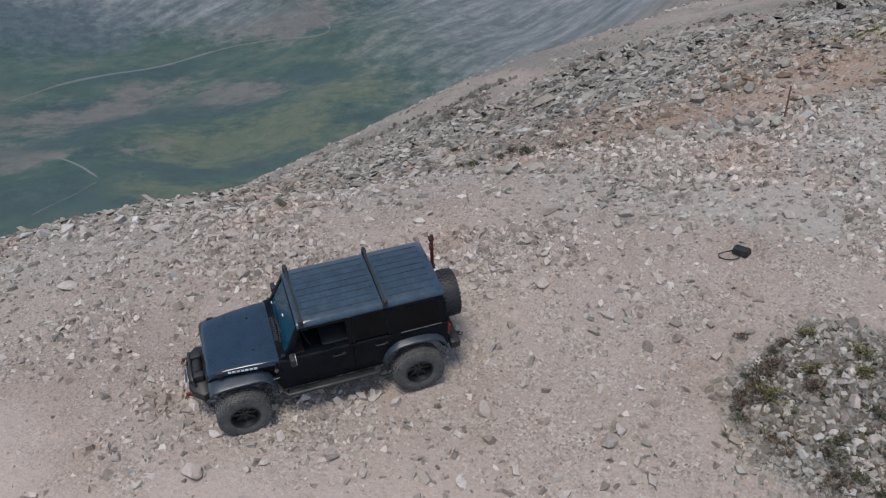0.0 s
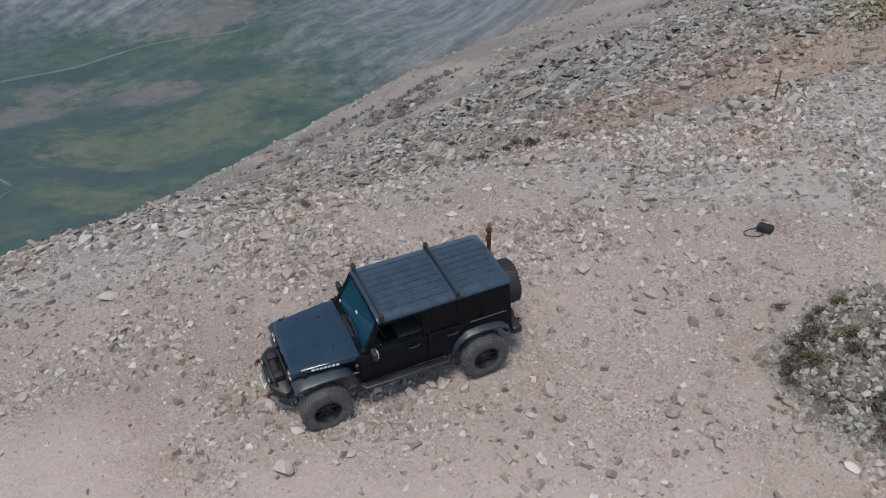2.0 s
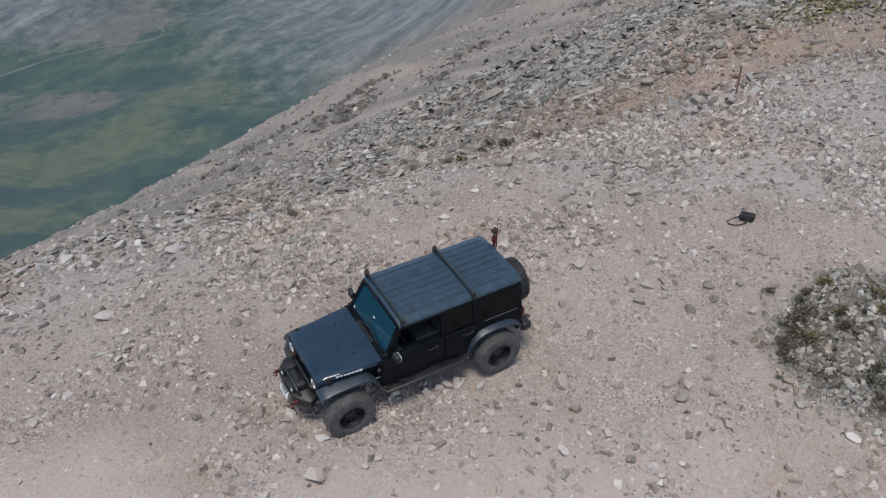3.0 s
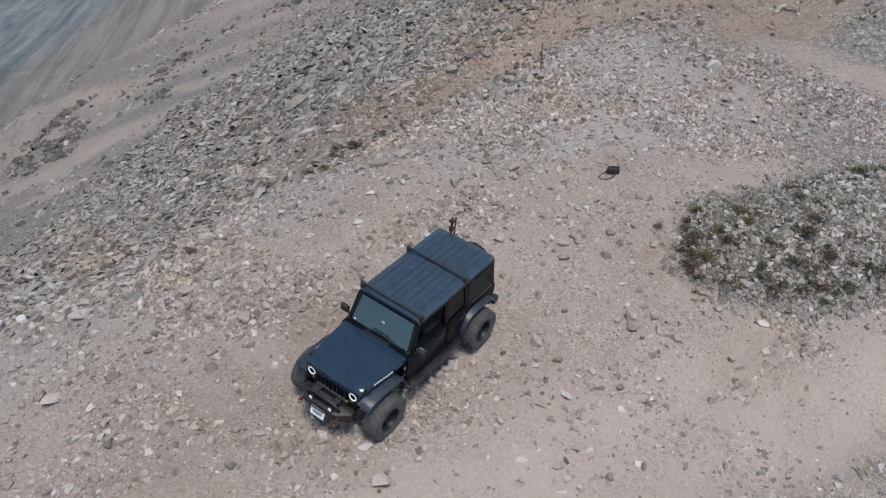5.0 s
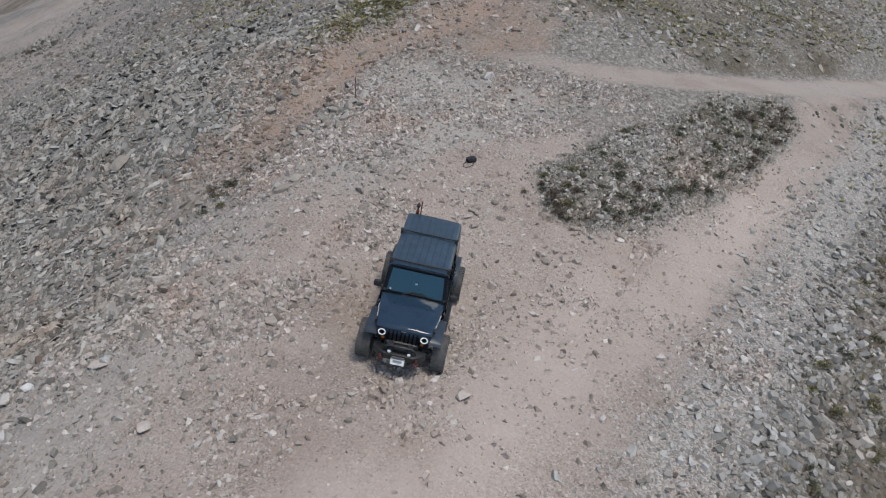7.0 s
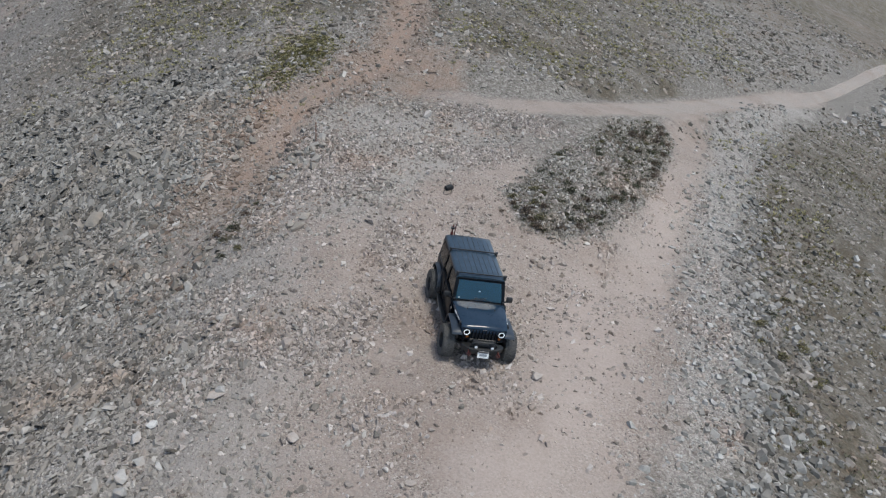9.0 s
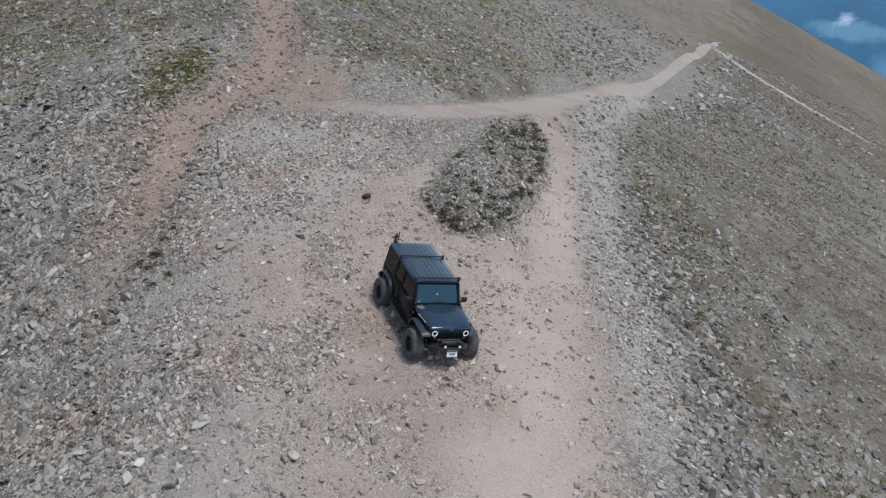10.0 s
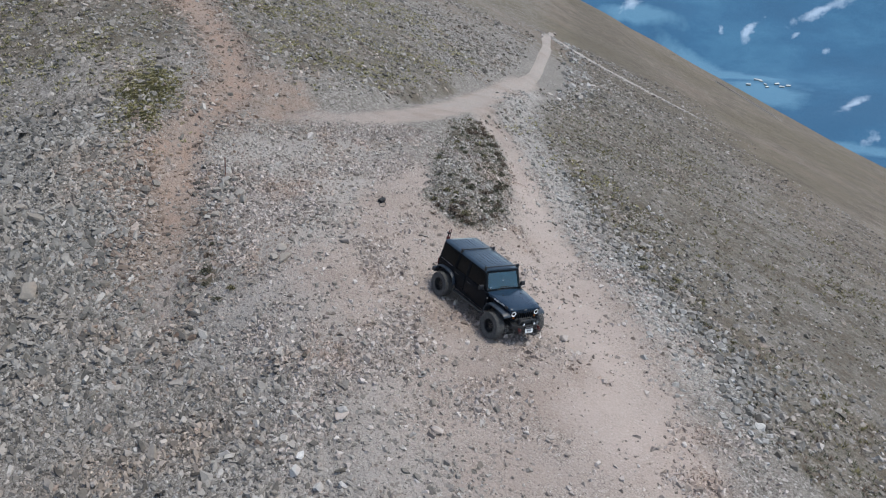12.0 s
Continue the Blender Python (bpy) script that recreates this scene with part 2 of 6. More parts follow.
GROUND, FAR = ground_material(), far_material()
TALUS_STONE = stone_material("talus_stone", (0.065, 0.06, 0.053), (0.285, 0.266, 0.24), (0.44, 0.422, 0.393))
SLATE_STONE = stone_material("slate_stone", (0.065, 0.063, 0.057), (0.235, 0.226, 0.206), (0.375, 0.364, 0.34))
OUTCROP_STONE = stone_material("outcrop_stone", (0.055, 0.053, 0.048), (0.135, 0.128, 0.114), (0.25, 0.24, 0.22))
DIRT_STONE = stone_material("shelf_stone", (0.17, 0.145, 0.127), (0.37, 0.325, 0.293), (0.55, 0.503, 0.47))
ISLAND_STONE = stone_material("island_stone", (0.13, 0.12, 0.103), (0.285, 0.268, 0.238), (0.44, 0.424, 0.392))
SLOPE_STONE = stone_material("slope_stone", (0.065, 0.06, 0.051), (0.245, 0.228, 0.202), (0.44, 0.42, 0.39))
PALE_STONE = stone_material("pale_stone", (0.14, 0.138, 0.127), (0.31, 0.304, 0.285), (0.47, 0.465, 0.447))
BRINK_STONE = stone_material("brink_stone", (0.13, 0.12, 0.107), (0.3, 0.278, 0.25), (0.46, 0.44, 0.41))
EDGE_STONE = stone_material("edge_stone", (0.1, 0.098, 0.09), (0.255, 0.25, 0.234), (0.43, 0.425, 0.408))
ROCK = stone_material("loose_rock", (0.26, 0.226, 0.2), (0.39, 0.347, 0.314), (0.54, 0.505, 0.475), island=False)
WHITE_ROCK = stone_material("white_rock", (0.34, 0.33, 0.31), (0.45, 0.44, 0.425), (0.58, 0.575, 0.56), island=False)
TALUS_ROCK = stone_material("talus_rock", (0.1, 0.094, 0.08), (0.26, 0.243, 0.213), (0.44, 0.42, 0.385), island=False)
EDGE_ROCK = stone_material("edge_rock", (0.18, 0.178, 0.165), (0.33, 0.327, 0.31), (0.5, 0.497, 0.48), island=False)
GREY_ROCK = stone_material("grey_rock", (0.15, 0.136, 0.116), (0.27, 0.248, 0.216), (0.4, 0.375, 0.34), island=False)
RUST_STONE = stone_material("rust_stone", (0.12, 0.088, 0.068), (0.25, 0.2, 0.165), (0.42, 0.365, 0.32))


# swells of the ground on a 4 m lattice, and single knolls: x, y, radius, height
SWELLS = [
    [0.06, 0.03, 0.18, -0.05, 0.06, 0.04, -0.15, -0.17],
    [0.16, 0.22, 0.17, 0.42, -0.37, -0.52, -0.2, 0.06],
    [0.13, 0.06, 0.01, -0.21, -0.09, 0.2, 0.23, 0.21],
    [0.43, -0.12, -0.06, -0.14, 0.07, 0.11, -0.19, -0.25],
    [0.56, 0.21, 0.21, 0.15, 0.13, 0.01, -0.24, -0.17],
    [0.34, 0.39, -0.49, -0.36, -0.35, -0.42, -0.0, 0.03],
    [0.02, 0.02, -0.07, -0.21, -0.21, 0.19, 0.4, 0.11],
    [0.0, 0.0, -0.04, -0.15, 0.27, 0.68, 0.18, -0.03],
]
KNOLLS = [
    (22, 26.5, 5, 0.26),
    (8, 38, 6, 0.28),
    (53, -20, 11, 0.73),
    (75, -14, 13, 1.44),
    (37, -21, 10, -0.14),
    (24, 4.8, 5, -0.25),
    (30, -2, 6, 0.19),
    (18, -3, 6, 0.01),
    (4, 34, 5, 0.1),
    (-4, 56, 10, 0.03),
    (20, 12, 5, -0.07),
    (300, -110, 110, 9),
    (215, -160, 45, -2.3),
    (-12, 88, 20, 1.2),
    (4, 88, 18, 2.4),
    (24, 90, 24, 5.2),
]


# ---- the lie of the land ----
def smin(a, b, k):
    return (a + b - np.sqrt((a - b) ** 2 + k * k)) / 2


def smax(a, b, k):
    return (a + b + np.sqrt((a - b) ** 2 + k * k)) / 2


def soft(a, lo, hi):
    s = np.clip((a - lo) / (hi - lo), 0, 1)
    return s * s * (3 - 2 * s)


def hash2(i, j, seed):
    h = (i * 374761393 + j * 668265263 + seed * 974634541) & 0x7FFFFFFF
    h = ((h ^ (h >> 13)) * 1274126177) & 0x7FFFFFFF
    return ((h ^ (h >> 16)) & 0xFFFF) / 65535.0


def value_noise(x, y, size, seed):
    x, y = x / size, y / size
    i, j = np.floor(x).astype(np.int64), np.floor(y).astype(np.int64)
    u, v = x - i, y - j
    u, v = u * u * (3 - 2 * u), v * v * (3 - 2 * v)
    a, b, c, d = hash2(i, j, seed), hash2(i + 1, j, seed), hash2(i, j + 1, seed), hash2(i + 1, j + 1, seed)
    return (a * (1 - u) + b * u) * (1 - v) + (c * (1 - u) + d * u) * v - 0.5


def along(x, y, line):
    """Distance to a polyline, the share of the way along it, and which side (left is positive)."""
    best, share, side = np.full(np.shape(x), 1e9), np.zeros(np.shape(x)), np.zeros(np.shape(x))
    n = len(line) - 1
    for k in range(n):
        (ax, ay), (bx, by) = line[k][:2], line[k + 1][:2]
        dx, dy = bx - ax, by - ay
        s = np.clip(((x - ax) * dx + (y - ay) * dy) / (dx * dx + dy * dy), 0, 1)
        d = np.hypot(x - ax - s * dx, y - ay - s * dy)
        near = d < best
        best = np.where(near, d, best)
        share = np.where(near, k + s, share)
        side = np.where(near, np.sign(dx * (y - ay) - dy * (x - ax)), side)
    return best, share, side


def inside(x, y, loop):
    """Signed distance to a closed outline, positive inside."""
    d, _, _ = along(x, y, list(loop) + [loop[0]])
    hit = np.zeros(np.shape(x), bool)
    for (ax, ay), (bx, by) in zip(loop, list(loop[1:]) + [loop[0]]):
        if ay != by:
            hit ^= ((ay > y) != (by > y)) & (x < (bx - ax) * (y - ay) / (by - ay) + ax)
    return np.where(hit, d, -d)


ROAD = [(128, -43.5), (103, -32), (74, -20.5), (49.3, -9.4), (34.3, -1.1), (24.1, 5.4), (16.9, 10), (14.9, 13.1), (14.4, 16)]
TRACK = [(26, 4.0), (18.4, 4.7), (12.5, 5.5), (6.5, 6.7), (1, 7.4), (-3.5, 8.6), (-8, 9.5)]
TRAIL = [(33, 22), (27.2, 20.7), (21.9, 19.5), (17.3, 19.1), (14, 20.8), (11.2, 22.2), (8.8, 22.1), (6.6, 22.2), (4.1, 22.4), (1.0, 23)]
HUMMOCK = [(19.6, 6.0), (19.0, 5.3), (16.5, 5.5), (12, 6.4), (9.1, 7.5), (6.3, 8.6), (4.8, 9.8), (4.7, 10.7), (5.1, 11.4), (6.4, 12.0), (7.5, 11.4), (9, 11.1), (11.2, 10.2), (14, 9.2), (16, 8.3)]
SOUTH_EDGE = [(-40, 6), (-12, 6), (-9.1, 5.8), (-7, 5.3), (-4, 4.4), (-1.3, 4.3), (2.8, 3.6), (6.4, 3.5), (10.7, 3.0), (18.1, 1.6), (24.4, 0.6), (32, -2.6), (48, -12), (72, -23), (138, -50), (220, -84)]
NORTH_EDGE = [(-40, 17), (-12, 16.3), (-7.5, 17), (-4.5, 17.4), (-2.4, 18.4), (0.4, 19.6), (3.4, 20.3), (6.3, 21.2), (9, 23.4), (14, 22.5), (22, 21), (40, 24)]
EDGE_X, EDGE_Y = np.array(SOUTH_EDGE).T
NORTH_X, NORTH_Y = np.array(NORTH_EDGE).T


def lie(x, y):
    """The slopes and swells, without the road."""
    z = smax(-4.184 - 0.0821 * x + 0.4021 * y, -3.212 + 0.1684 * x + 0.2638 * y, 0.6)
    z = smin(z, -3.854 + 0.0562 * x + 0.4383 * y, 0.6)
    z = smin(z, 9.418 + 0.3443 * x - 0.3919 * y, 5.8)
    for j, row in enumerate(SWELLS):
        for i, a in enumerate(row):
            z = z + a * np.exp(-((x - (4 * i - 12)) ** 2 + (y - (4 * j + 2)) ** 2) / 11.56)
    for cx, cy, r, a in KNOLLS:
        z = z + a * np.exp(-((x - cx) ** 2 + (y - cy) ** 2) / r ** 2)
    return z


ROAD_Z = lie(np.array([p[0] for p in ROAD], float), np.array([p[1] for p in ROAD], float))


def land(x, y):
    x, y = np.asarray(x, float), np.asarray(y, float)
    z = lie(x, y)
    d, s, _ = along(x, y, ROAD)
    bed = np.interp(s, np.arange(len(ROAD)), ROAD_Z)
    z = z + (bed - z) * (1 - soft(d, 1.3, 3.0)) * 0.75 * (1 - soft(x, 32, 44))
    d, _, _ = along(x, y, TRAIL)
    z = z - 0.18 * (1 - soft(d, 0.3, 1.3))
    # humps of the rocky island, roughness of the talus
    h = inside(x, y, HUMMOCK)
    z = z + 0.22 * soft(h, -0.3, 1.0)
    rho = np.hypot(x, y)
    near = 1 - soft(rho, 60, 140)
    rough = soft(y - np.interp(x, NORTH_X, NORTH_Y), -1, 2) + 0.7 * soft(np.interp(x, EDGE_X, EDGE_Y) - y, -1, 1.5) + 0.8 * soft(h, -0.2, 0.5) + 0.6 * soft(x, 16, 22)
    rough = np.clip(rough, 0.25, 1) * (1 - 0.7 * (1 - soft(along(x, y, ROAD)[0], 1.0, 2.4)))
    rough = rough * soft(np.hypot((x + 2.0) / 2.6, (y - 12.1) / 1.8), 0.9, 1.4)
    z = z + near * rough * (0.16 * value_noise(x, y, 1.7, 3) + 0.10 * value_noise(x, y, 0.7, 5)) + 0.03 * near * value_noise(x, y, 0.45, 8)
    z = z + soft(y - 0.3 * x, 33, 50) * (1 - soft(rho, 200, 300)) * (0.9 * value_noise(x, y, 6.5, 14) + 0.45 * value_noise(x, y, 2.4, 15))
    z = z + (1 - near) * (2.2 * value_noise(x, y, 34, 11) + 0.8 * value_noise(x, y, 11, 12)) * soft(rho, 80, 200)
    # the mountain breaks away; lowland beyond
    z = z - 1.2 * np.logaddexp(0, (rho - 380) / 25) * 25 * (1 - 0.35 * soft(y, 0, 200))
    floor = -335 + 60 * value_noise(x, y, 420, 21) + 22 * value_noise(x, y, 130, 22)
    north = 0.5 * np.logaddexp(0, (x - 60 - 0.12 * y) / 60) * 60 + 0.28 * np.logaddexp(0, (y - 1350 - 0.25 * x) / 90) * 90
    south = -330 + 0.24 * np.logaddexp(0, (rho - 2600) / 150) * 150 + 190 * value_noise(x, y, 900, 25) + 60 * value_noise(x, y, 330, 26)
    floor = floor + (north + (south - north) * soft(-y, -60, 60)) * soft(rho, 350, 600)
    return smax(z, floor, 0.05 + 14 * soft(rho, 150, 360))


def around(lo, hi, step, growth, reach):
    core = np.arange(lo, hi + step / 2, step)
    grow, s = [], step
    total = 0.0
    while total < reach:
        s *= growth
        total += s
        grow.append(total)
    grow = np.array(grow)
    return np.concatenate([lo - grow[::-1], core, hi + grow])


def lag(x):
    """How far past the brink the gravel runs before the slabs begin."""
    return 2.2 * (1 - soft(x, -1, 4))


def cover(x, y):
    """Where soil, red soil, grey gravel, moss and dry turf lie: 0 to 1."""
    d_road, d_track, d_trail = (along(x, y, l)[0] for l in (ROAD, TRACK, TRAIL))
    south, north = y - np.interp(x, EDGE_X, EDGE_Y), np.interp(x, NORTH_X, NORTH_Y) - y
    h = inside(x, y, HUMMOCK)
    shelf = np.minimum(soft(south, 0.2, 3.0), soft(north + lag(x), -0.5, 3.5)) * (1 - soft(x, 8, 13)) * soft(x, -22, -10)
    dirt = np.maximum.reduce([shelf * 0.8, (1 - soft(d_road, 0.5, 2.2)) * (1 - soft(x, 40, 50)) * (0.92 - 0.3 * soft(y, 10, 15)), (1 - soft(d_track, 0.2, 2.6)) * 0.85, (1 - soft(d_trail, 0.2, 1.3)) * 0.5])
    dirt = dirt * (1 - soft(h, -0.4, 0.2))
    dirt = dirt + 0.22 * np.exp(-((x + 1) ** 2 / 60 + (y - 9.5) ** 2 / 6))
    north_gravel = soft(y - 16.6 + 0.55 * (x - 1), 0, 2.0) * soft(x, 0, 3.5) * (1 - soft(x, 11, 14)) * soft(north, -0.5, 1.0)
    far_road = (1 - soft(d_road, 0.6, 2.2)) * soft(x, 14, 24) * (1 - soft(x, 40, 50))
    brink = 0.6 * soft(-north, -3.0, -0.5) * (1 - soft(x, 0, 5)) * (1 - soft(-north - lag(x), 0, 2.5))
    dust = np.maximum.reduce([0.75 * north_gravel, 0.45 * far_road, brink, 0.6 * np.exp(-((x - 5.5) ** 2 / 30 + (y - 16.6) ** 2 / 5))])
    red = np.maximum(0.68 * (1 - soft(d_trail, 0.3, 3.0)) * soft(x, 1, 7), 0.9 * np.exp(-((x - 10.8) ** 2 / 2.2 + (y - 23.2) ** 2 / 2.5)))
    red = np.maximum(red, 0.62 * (1 - soft(np.hypot((x - 17) / 1.4, y - 17.6), 1, 4.2)))
    red = np.maximum(red, 0.6 * np.exp(-((x - 11.5) ** 2 / 9 + (y - 22) ** 2 / 4)))
    red = np.maximum(red, 0.62 * np.exp(-((x - 14.5) ** 2 / 16 + (y - 20.6) ** 2 / 6)))
    red = np.maximum(red, 0.55 * np.exp(-((x - 4.5) ** 2 / 7 + (y - 23.6) ** 2 / 3)))
    grey = np.maximum.reduce([soft(2.2 - np.abs(south - 1.0), 0, 1.8) * 0.7 * soft(x, -11, -3) * (1 - soft(x, 34, 46)), 0.8 * np.exp(-((x - 9) ** 2 / 14 + (y - 17) ** 2 / 10)), 0.75 * np.exp(-((x + 9) ** 2 / 9 + (y - 20) ** 2 / 9)), 0.7 * np.exp(-((x - 7) ** 2 / 5 + (y - 28) ** 2 / 4))])
    grey = grey * (1 - soft(h, -0.3, 0.3))
    moss = np.maximum.reduce([0.6 * soft(h, -0.3, 0.4), 0.56 * soft(-south, 0.0, 1.2) * (1 - soft(-south, 1.5, 6)) * (1 - soft(x, 34, 46)), 0.58 * soft(-south, 0.3, 2.5) * (1 - 0.3 * soft(-south, 14, 32)), 0.58 * soft(x, 16, 22) * soft(y, -4, 6), 0.4 * soft(-north, 1, 4) * soft(x, -2, 3), 0.35 * np.exp(-((x - 16.4) ** 2 / 6 + (y - 22.5) ** 2 / 1.5)), 0.7 * np.exp(-((x - 2.4) ** 2 / 3 + (y - 21.3) ** 2 / 0.9))])
    moss = moss * (1 - soft(1.9 - d_road, 0, 1)) * (1 - 0.9 * soft(1.6 - d_trail, 0, 1))
    flank = soft(y - 0.3 * x, 33, 46)
    dirt = np.maximum(dirt, 0.72 * flank * (0.68 + 1.1 * value_noise(0.85 * x + 0.53 * y, 0.12 * (0.85 * y - 0.53 * x), 2.5, 17)))
    turf = soft(x, 48, 95) * soft(-south, -6, 12) + 0.55 * soft(x, 40, 80) + 0.3 * flank + 0.6 * soft(-south, 10, 26)
    moss = moss * (1 - 0.8 * flank)
    worn = 0.7 * np.maximum.reduce([np.exp(-((x + 2) ** 2 / 45 + (y - 8.8) ** 2 / 3.5)), 0.95 * np.exp(-((x + 8.5) ** 2 / 14 + (y - 9.8) ** 2 / 6)), 0.72 * (1 - soft(d_track, 0.2, 1.9)) * (1 - soft(x, 12, 20))])
    return dict(worn=worn, dust=dust, dirt=dirt, red=red, grey=grey, moss=moss, turf=np.clip(turf, 0, 1))


def make_ground():
    gx, gy = around(-20, 34, 0.22, 1.045, 4300), around(-12, 36, 0.22, 1.045, 4300)
    nx, ny = len(gx), len(gy)
    x, y = (a.ravel() for a in np.meshgrid(gx, gy))
    z = land(x, y)
    me = bpy.data.meshes.new("ground")
    i = (np.arange(ny - 1)[:, None] * nx + np.arange(nx - 1)).ravel()
    quads = np.stack([i, i + 1, i + nx + 1, i + nx], 1)
    me.vertices.add(len(x))
    me.vertices.foreach_set("co", np.stack([x, y, z], 1).ravel())
    me.loops.add(quads.size)
    me.loops.foreach_set("vertex_index", quads.ravel())
    me.polygons.add(len(quads))
    me.polygons.foreach_set("loop_start", np.arange(len(quads)) * 4)
    rho = np.hypot(x, y)
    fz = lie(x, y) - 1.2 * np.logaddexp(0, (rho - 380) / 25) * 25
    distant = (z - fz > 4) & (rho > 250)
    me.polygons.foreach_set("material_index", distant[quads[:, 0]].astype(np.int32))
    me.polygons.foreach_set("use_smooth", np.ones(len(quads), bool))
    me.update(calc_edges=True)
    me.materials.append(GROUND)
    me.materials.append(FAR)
    masks = cover(x, y)
    masks["slope"] = np.clip(0.9 * soft(x + 20 + 0.4 * (y - 950), -220, 330) + 0.9 * soft(y - 1230 + 0.2 * (x + 450), 0, 200) * soft(-x, 200, 400), 0, 1)
    masks["tan"] = 0.95 * soft(x, 0, 70) * (1 - soft(y - 0.5 * x, 1030, 1110))
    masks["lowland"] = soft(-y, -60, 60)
    for name, values in masks.items():
        me.attributes.new(name, "FLOAT", "POINT").data.foreach_set("value", values.astype(np.float32))
    return tagged(new("ground", me), "stony mountain pass with pinkish dirt and grey scree", "ground", kind="structure")


make_ground()


# ---- scree: angular shards, joined field by field ----
rng = np.random.default_rng(7)


def normals(x, y):
    e = 0.25
    n = np.stack([-(land(x + e, y) - land(x - e, y)) / (2 * e), -(land(x, y + e) - land(x, y - e)) / (2 * e), np.ones(len(x))], 1)
    return n / np.linalg.norm(n, axis=1, keepdims=True)


def lay(x, y, tilt, grain=None):
    """Places on the ground, with three crossed directions for each: along, across and up."""
    n = len(x)
    up = normals(x, y) + rng.normal(0, tilt, (n, 3)) * [1, 1, 0.2]
    up /= np.linalg.norm(up, axis=1, keepdims=True)
    a = rng.uniform(0, 2 * np.pi, n) if grain is None else rng.normal(grain, 0.5, n)
    t = np.stack([np.cos(a), np.sin(a), np.zeros(n)], 1)
    t -= up * np.sum(t * up, 1, keepdims=True)
    t /= np.linalg.norm(t, axis=1, keepdims=True)
    return np.stack([x, y, land(x, y)], 1), t, np.cross(up, t), up


def slabs(x, y, size, flat, tilt, sink, longest, grain):
    """Five-sided slabs with uneven tops: corners, and each slab's faces by corner."""
    n = len(x)
    c, t, b, up = lay(x, y, tilt, grain)
    ang = (np.arange(5) + rng.uniform(-0.33, 0.33, (n, 5))) * 2 * np.pi / 5
    rad = rng.uniform(0.55, 1.1, (n, 5)) * 0.5 * size[:, None]
    px, py = rad * np.cos(ang) * rng.uniform(1.0, longest, n)[:, None], rad * np.sin(ang)
    hgt = size * flat * rng.uniform(0.6, 1.35, n)
    shrink = rng.uniform(0.6, 0.95, (n, 5))
    lift = 1 + rng.uniform(-0.35, 0.35, (n, 5))
    c = c + up * (hgt * (0.5 - sink))[:, None]
    low = c[:, None] + px[..., None] * t[:, None] + py[..., None] * b[:, None] - 0.5 * hgt[:, None, None] * up[:, None]
    top = c[:, None] + (px * shrink)[..., None] * t[:, None] + (py * shrink)[..., None] * b[:, None] + (0.5 * hgt[:, None] * lift)[..., None] * up[:, None]
    k = np.arange(5)
    faces = [(j, (j + 1) % 5, (j + 1) % 5 + 5, j + 5) for j in k] + [tuple(k + 5)]
    return np.concatenate([low, top], 1), faces


def wedges(x, y, size, flat, tilt, sink, longest, grain):
    """Small broken stones: four corners below, a slanting ridge above."""
    n = len(x)
    c, t, b, up = lay(x, y, tilt, grain)
    sx, sy = np.array([1, -1, -1, 1]), np.array([1, 1, -1, -1])
    px = sx * rng.uniform(0.3, 0.55, (n, 4)) * (size * rng.uniform(1.0, longest, n))[:, None]
    py = sy * rng.uniform(0.25, 0.55, (n, 4)) * size[:, None]
    hgt = size * flat * rng.uniform(0.7, 1.4, n)
    low = c[:, None] + px[..., None] * t[:, None] + py[..., None] * b[:, None] - (sink * hgt)[:, None, None] * up[:, None]
    rx = np.array([1, -1]) * rng.uniform(0.1, 0.4, (n, 2)) * size[:, None]
    ry = rng.uniform(-0.3, 0.3, (n, 2)) * size[:, None]
    rz = rng.uniform(0.5, 1.0, (n, 2)) * hgt[:, None]
    top = c[:, None] + rx[..., None] * t[:, None] + ry[..., None] * b[:, None] + rz[..., None] * up[:, None]
    return np.concatenate([low, top], 1), [(0, 1, 5, 4), (1, 2, 5), (2, 3, 4, 5), (3, 0, 4)]


def shard_field(name, x, y, size, flat, mat, label, tilt=0.3, sink=0.25, longest=2.1, slab=0.13, grain=None):
    """One mesh of many stones half sunk in the ground: slabs from a size upwards, small broken ones below it."""
    co, loops, starts, first, at = [], [], [], 0, 0
    for make, those, high in ((slabs, size >= slab, flat), (wedges, size < slab, flat * 1.15)):
        if not those.any():
            continue
        points, faces = make(x[those], y[those], size[those], high, tilt, sink, longest, grain)
        n, corners = points.shape[:2]
        pattern = np.concatenate([np.array(f) for f in faces])
        begin = np.cumsum([0] + [len(f) for f in faces])[:-1]
        co.append(points.reshape(-1, 3))
        loops.append((first + np.arange(n)[:, None] * corners + pattern).ravel())
        starts.append((at + np.arange(n)[:, None] * len(pattern) + begin).ravel())
        first, at = first + n * corners, at + n * len(pattern)
    co, loops, starts = np.concatenate(co), np.concatenate(loops), np.concatenate(starts)
    me = bpy.data.meshes.new(name)
    me.vertices.add(len(co))
    me.vertices.foreach_set("co", co.ravel())
    me.loops.add(len(loops))
    me.loops.foreach_set("vertex_index", loops)
    me.polygons.add(len(starts))
    me.polygons.foreach_set("loop_start", starts)
    me.polygons.foreach_set("use_smooth", np.zeros(len(starts), bool))
    me.update(calc_edges=True)
    me.materials.append(mat)
    return tagged(new(name, me), label, "stones", kind="stuff")


def sizes(n, lo, hi, power=2.0):
    u = rng.uniform(0, 1, n)
    a = 1 - power
    return (lo ** a + u * (hi ** a - lo ** a)) ** (1 / a)


def strew(n, box, density):
    """Up to n places in the box, thinned by density(x, y) between 0 and 1."""
    x, y = rng.uniform(box[0], box[1], n), rng.uniform(box[2], box[3], n)
    keep = rng.uniform(0, 1, n) < density(x, y)
    return x[keep], y[keep]


